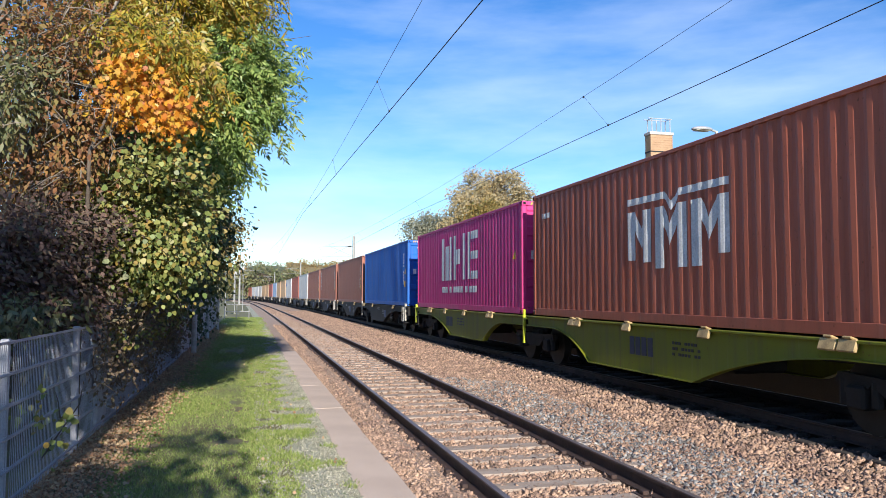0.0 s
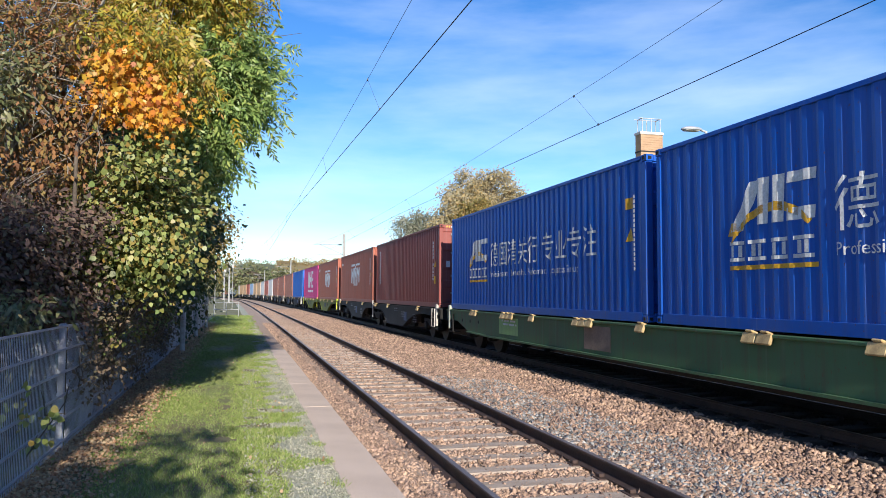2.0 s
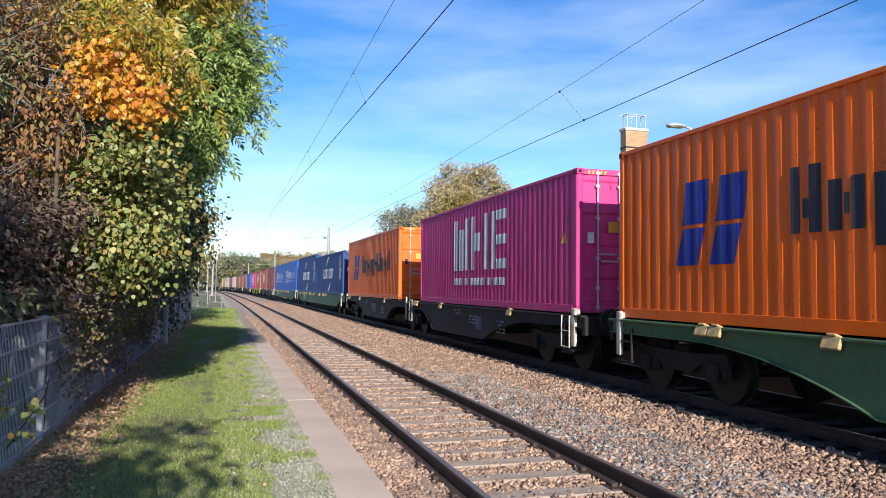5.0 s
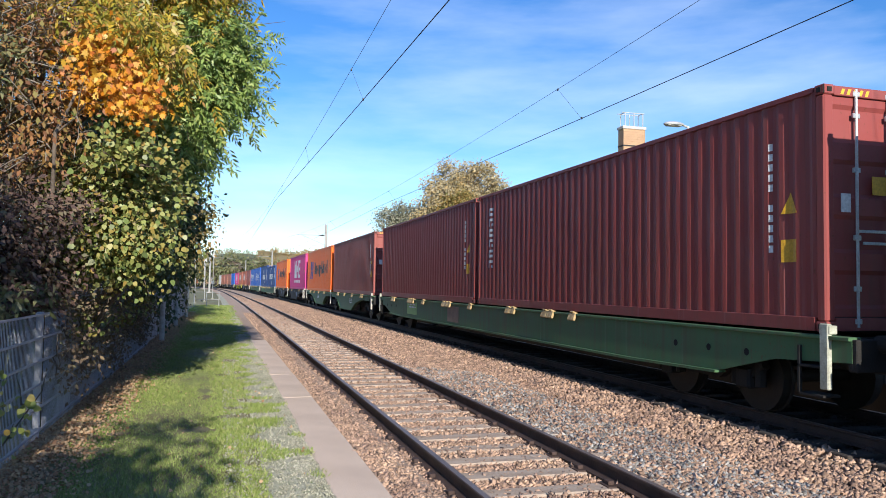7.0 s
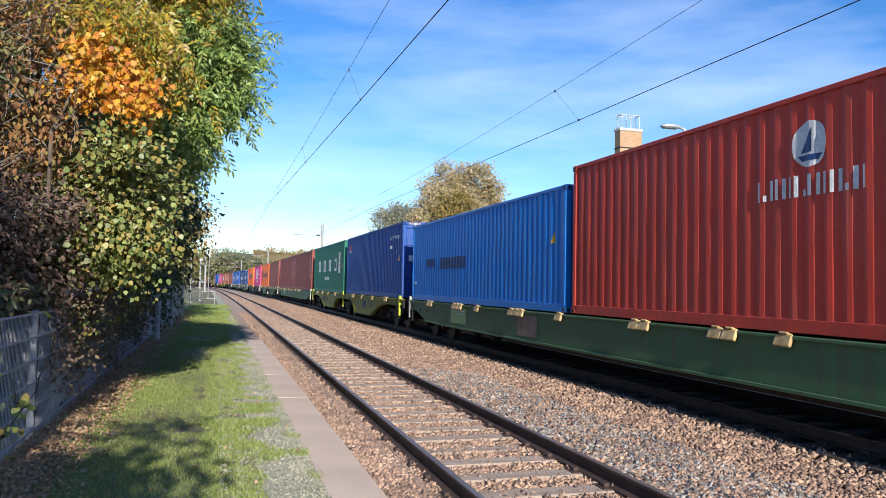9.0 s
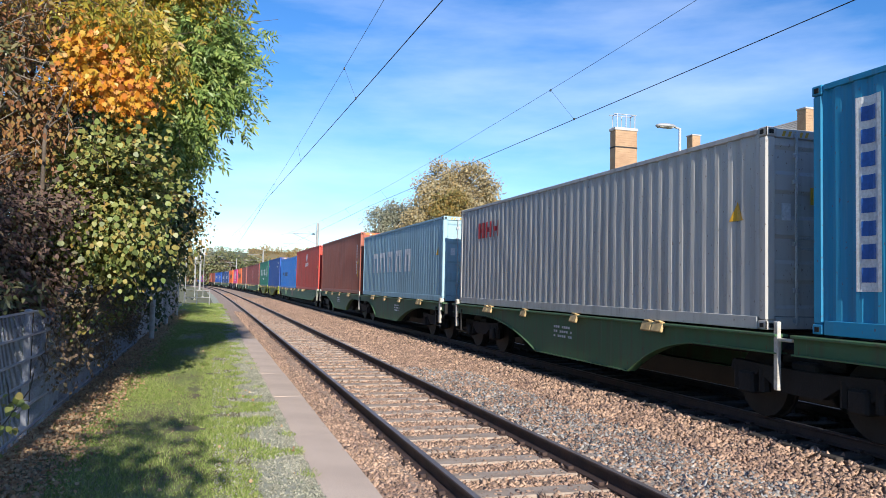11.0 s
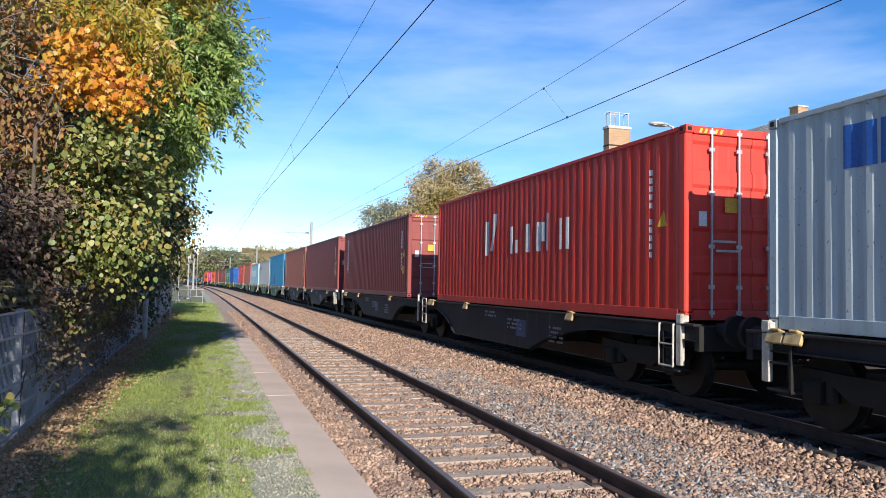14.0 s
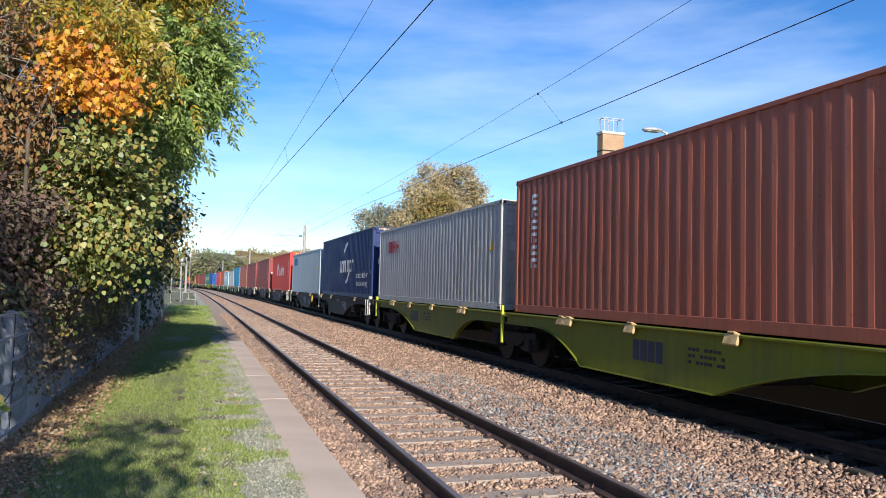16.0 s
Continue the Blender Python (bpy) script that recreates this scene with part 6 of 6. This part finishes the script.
def stack():
    top = tagged(empty("chimney_stack", pose(26.75, 45.3, 0)), "square yellow-brick chimney stack with a railing on top", "chimney")
    bm = bmesh.new()
    brick_courses(bm, -0.82, -0.35, 0.82, 0.35, 0.0, 12.6, 0.16)
    part("shaft", bm, M["brick"], top)
    part("cap", box(bmesh.new(), (-0.9, -0.42, 12.6), (0.9, 0.42, 12.8), 0.03), M["concrete"], top)
    part("band", box(bmesh.new(), (-0.86, -0.38, 11.4), (0.86, 0.38, 11.5), 0.01), M["under"], top)
    for x in (-0.68, 0.0, 0.68):
        for y in (-0.3, 0.3):
            part("post", tube(bmesh.new(), (x, y, 12.8), (x, y, 13.75), 0.035, 6), M["lamp_grey"], top)
    for y in (-0.3, 0.3):
        part("rail", tube(bmesh.new(), (-0.95, y, 13.72), (0.8, y, 13.72), 0.03, 6), M["lamp_grey"], top)
    for x in (-0.68, 0.68):
        part("rail", tube(bmesh.new(), (x, -0.35, 13.72), (x, 0.35, 13.72), 0.03, 6), M["lamp_grey"], top)


def street_lamp():
    top = tagged(empty("street_lamp", pose(13.1, 19.0, 0)), "grey platform lamp with a flat oval head on an arm", "lamp")
    part("pole", tube(bmesh.new(), (0, 0, -0.2), (0, 0, 6.55), 0.055, 10, 0.04), M["lamp_grey"], top)
    part("arm", tube(bmesh.new(), (0, 0, 6.53), (-0.25, 0, 6.60), 0.035, 8), M["lamp_grey"], top)
    bm = bmesh.new()
    bmesh.ops.create_uvsphere(bm, u_segments=20, v_segments=10, radius=1, matrix=Matrix.LocRotScale((-0.48, 0, 6.58), None, (0.34, 0.17, 0.085)))
    for v in bm.verts:
        v.co.z = max(v.co.z, 6.545)
    part("head", bm, M["lamp_grey"], top, smooth=True)
    part("lens", box(bmesh.new(), (-0.72, -0.11, 6.525), (-0.26, 0.11, 6.55), 0.02), M["pale_glass"], top)


M["pale_glass"] = material("pale_glass", (0.50, 0.47, 0.40), (0.42, 0.40, 0.34), 0.3, scale=3, bump=0)


def house():
    """Gable wall to the track, a steep roof rising to the right, two brick chimneys."""
    top = tagged(empty("house", pose(30.8, 34.0, 0)), "pale plastered house with a grey tiled gable roof", "house")
    w, d, eave, ridge = 15.0, 22.0, 7.7, 13.7
    h = w / 2
    prof = [(0, -0.3), (w, -0.3), (w, eave), (h, ridge - 0.25), (0, eave)]
    part("wall", prism(bmesh.new(), prof, "y", 0.0, d), M["plaster"], top)
    for s in (0, 1):
        bm = bmesh.new()
        a = [(-0.5, eave - 0.45), (h, ridge), (h, ridge - 0.22), (-0.5, eave - 0.67)]
        if s:
            a = [(w - x, z) for x, z in a]
        prism(bm, a, "y", -0.45, d + 0.4)
        roof = part("roof", bm, M["roof_grey"], top)
        n = 34
        tb = bmesh.new()
        for i in range(n):                 # rows of tiles, each lapping the next
            q0, q1 = i / n, (i + 1.15) / n
            x0, x1 = -0.5 + (h + 0.5) * q0, -0.5 + (h + 0.5) * min(q1, 1)
            z0, z1 = eave - 0.45 + (ridge - eave + 0.45) * q0, eave - 0.45 + (ridge - eave + 0.45) * min(q1, 1)
            prism(tb, [(w - x if s else x, z) for x, z in ((x0, z0 + 0.05), (x1, z1 + 0.012), (x1, z1), (x0, z0))], "y", -0.47, d + 0.42)
        row = part("tile_rows", tb, M["roof_grey"], roof)
        row["kind"] = "stuff"
    for x, y, zt in ((1.6, 0.8, 12.3), (1.7, 11.5, 12.75)):
        bm = bmesh.new()
        brick_courses(bm, x - 0.32, y - 0.32, x + 0.32, y + 0.32, 8.0, zt, 0.16)
        ch = part("chimney", bm, M["brick"], top)
        part("cap", box(bmesh.new(), (x - 0.38, y - 0.38, zt), (x + 0.38, y + 0.38, zt + 0.1), 0.02), M["concrete"], ch)
    for i, (x, z) in enumerate(((3.0, 1.2), (6.4, 1.2), (9.8, 1.2), (3.0, 4.6), (6.4, 4.6), (9.8, 4.6))):
        wn = part("window", box(bmesh.new(), (x, -0.03, z), (x + 1.1, 0.04, z + 1.6), 0.01), M["white_steel"], top)
        part("pane", box(bmesh.new(), (x + 0.1, -0.045, z + 0.1), (x + 1.0, -0.02, z + 1.5)), M["dark_glass"], wn)


M["dark_glass"] = material("dark_glass", (0.03, 0.035, 0.04), (0.02, 0.022, 0.03), 0.08, scale=2, bump=0)


def platform():
    """The station platform assumed behind the far track, hidden by the train."""
    top = tagged(empty("platform"), "long assumed station platform with a concrete edge behind the train", "platform", kind="structure")
    for i in range(30):
        y0 = -60 + i * 6.0
        part("edge_slab", box(bmesh.new(), (10.25, y0, 0.52), (10.75, y0 + 5.98, 0.66), 0.01), M["concrete"], top)
    # unseen wall that backs the wagons; its colour holds the shade there
    part("platform_wall", box(bmesh.new(), (10.36, -60, -0.35), (10.6, 120, 0.52)), M["dark_wall"], top)
    part("platform_floor", box(bmesh.new(), (10.75, -60, -0.3), (17.0, 120, 0.64)), M["gravel"], top)


# near-black, with the shade behind the wagons put into the wall's colour
M["dark_wall"] = material("dark_wall", (0.022, 0.02, 0.018), (0.014, 0.013, 0.012), 0.9, scale=2, fine=30, bump=0.3)
platform()
stack()
street_lamp()
house()
tree("garden_shrub", "yellowing shrub beside the pale house", "bush", [((28.0, 30.0, 0), (28.0, 30.0, 2.6))], [(28.0, 30.0, 2.4, 1.2, 1.2, 2.0), (29.8, 31.0, 1.8, 1.2, 1.2, 1.6)], 90, 40, 0.35, "small", 0.2, M["ash_yellow"], M["bark"])


# ---- distance: wooded hills ----
def hill(name, x0, x1, y, depth, top_at, label, mat_ground, trees_mat, n):
    bm = bmesh.new()
    nx, ny = 60, 8
    grid = []
    for j in range(ny + 1):
        row = []
        for i in range(nx + 1):
            x = x0 + (x1 - x0) * i / nx
            q = math.sin(math.pi * min(j / ny, 0.999) * 0.5)
            z = -2 + (top_at(x) + 1.0) * q
            row.append(bm.verts.new((x, y + depth * j / ny, z)))
        grid.append(row)
    for j in range(ny):
        for i in range(nx):
            bm.faces.new((grid[j][i], grid[j][i + 1], grid[j + 1][i + 1], grid[j + 1][i]))
    tagged(part(name, bm, mat_ground, smooth=True), label, "hill", kind="structure")
    m = n
    x = rng.uniform(x0, x1, m)
    q = rng.random(m)
    z0 = np.array([-2 + (top_at(a) + 1.0) * math.sin(math.pi * b * 0.5) for a, b in zip(x, q)])
    r = rng.uniform(1.6, 3.4, m) * (y / 420)
    per = 90
    d = unit(rng.normal(size=(m * per, 3)))
    p = np.repeat(np.stack([x, y + depth * q, z0], 1), per, 0) + d * np.repeat(r, per)[:, None] * np.array([1, 1, 1.25])
    v, k = leaf_verts("small", p, rng.normal(size=(m * per, 3)), np.repeat(r, per) * rng.uniform(0.2, 0.4, m * per))
    stuff("woodland", mesh_of("woodland", v, k), trees_mat, "mixed autumn woodland on the far hill", "woods")


M["hill_ground"] = material("hill_ground", (0.13, 0.15, 0.08), (0.10, 0.12, 0.07), 0.95, scale=0.05, fine=1, bump=0.3)
M["hill_gold"] = material("hill_gold", (0.26, 0.20, 0.10), (0.20, 0.16, 0.08), 0.95, scale=0.05, fine=1, bump=0.3)
# woodland colours lightened, so the haze of distance is in the leaves' colour
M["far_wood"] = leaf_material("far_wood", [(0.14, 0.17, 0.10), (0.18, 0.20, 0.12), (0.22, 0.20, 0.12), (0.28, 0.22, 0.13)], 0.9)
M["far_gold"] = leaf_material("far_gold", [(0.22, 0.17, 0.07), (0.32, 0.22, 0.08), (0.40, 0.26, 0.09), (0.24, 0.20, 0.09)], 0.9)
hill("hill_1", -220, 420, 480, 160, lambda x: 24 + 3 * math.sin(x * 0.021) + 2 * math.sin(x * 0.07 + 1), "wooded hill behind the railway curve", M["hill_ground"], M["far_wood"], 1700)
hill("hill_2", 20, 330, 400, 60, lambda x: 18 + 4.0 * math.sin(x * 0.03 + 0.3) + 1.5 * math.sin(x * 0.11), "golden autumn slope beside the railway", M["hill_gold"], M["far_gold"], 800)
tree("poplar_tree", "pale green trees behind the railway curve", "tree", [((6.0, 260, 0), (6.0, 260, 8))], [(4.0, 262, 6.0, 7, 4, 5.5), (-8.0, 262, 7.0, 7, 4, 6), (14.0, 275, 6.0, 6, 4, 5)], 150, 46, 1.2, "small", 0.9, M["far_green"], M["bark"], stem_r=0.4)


# ---- motion: the train draws away at an even speed ----
def motions():
    for thing, s0, z in MOVERS:
        rows = []
        for i in range(17):
            t = i * 1.0
            p, th = on_line(s0 + SPEED * t, FAR_X, z)
            rows.append((t, pose(p.x, p.y, p.z, 0, 0, th)))
        walk(thing, rows)


motions()
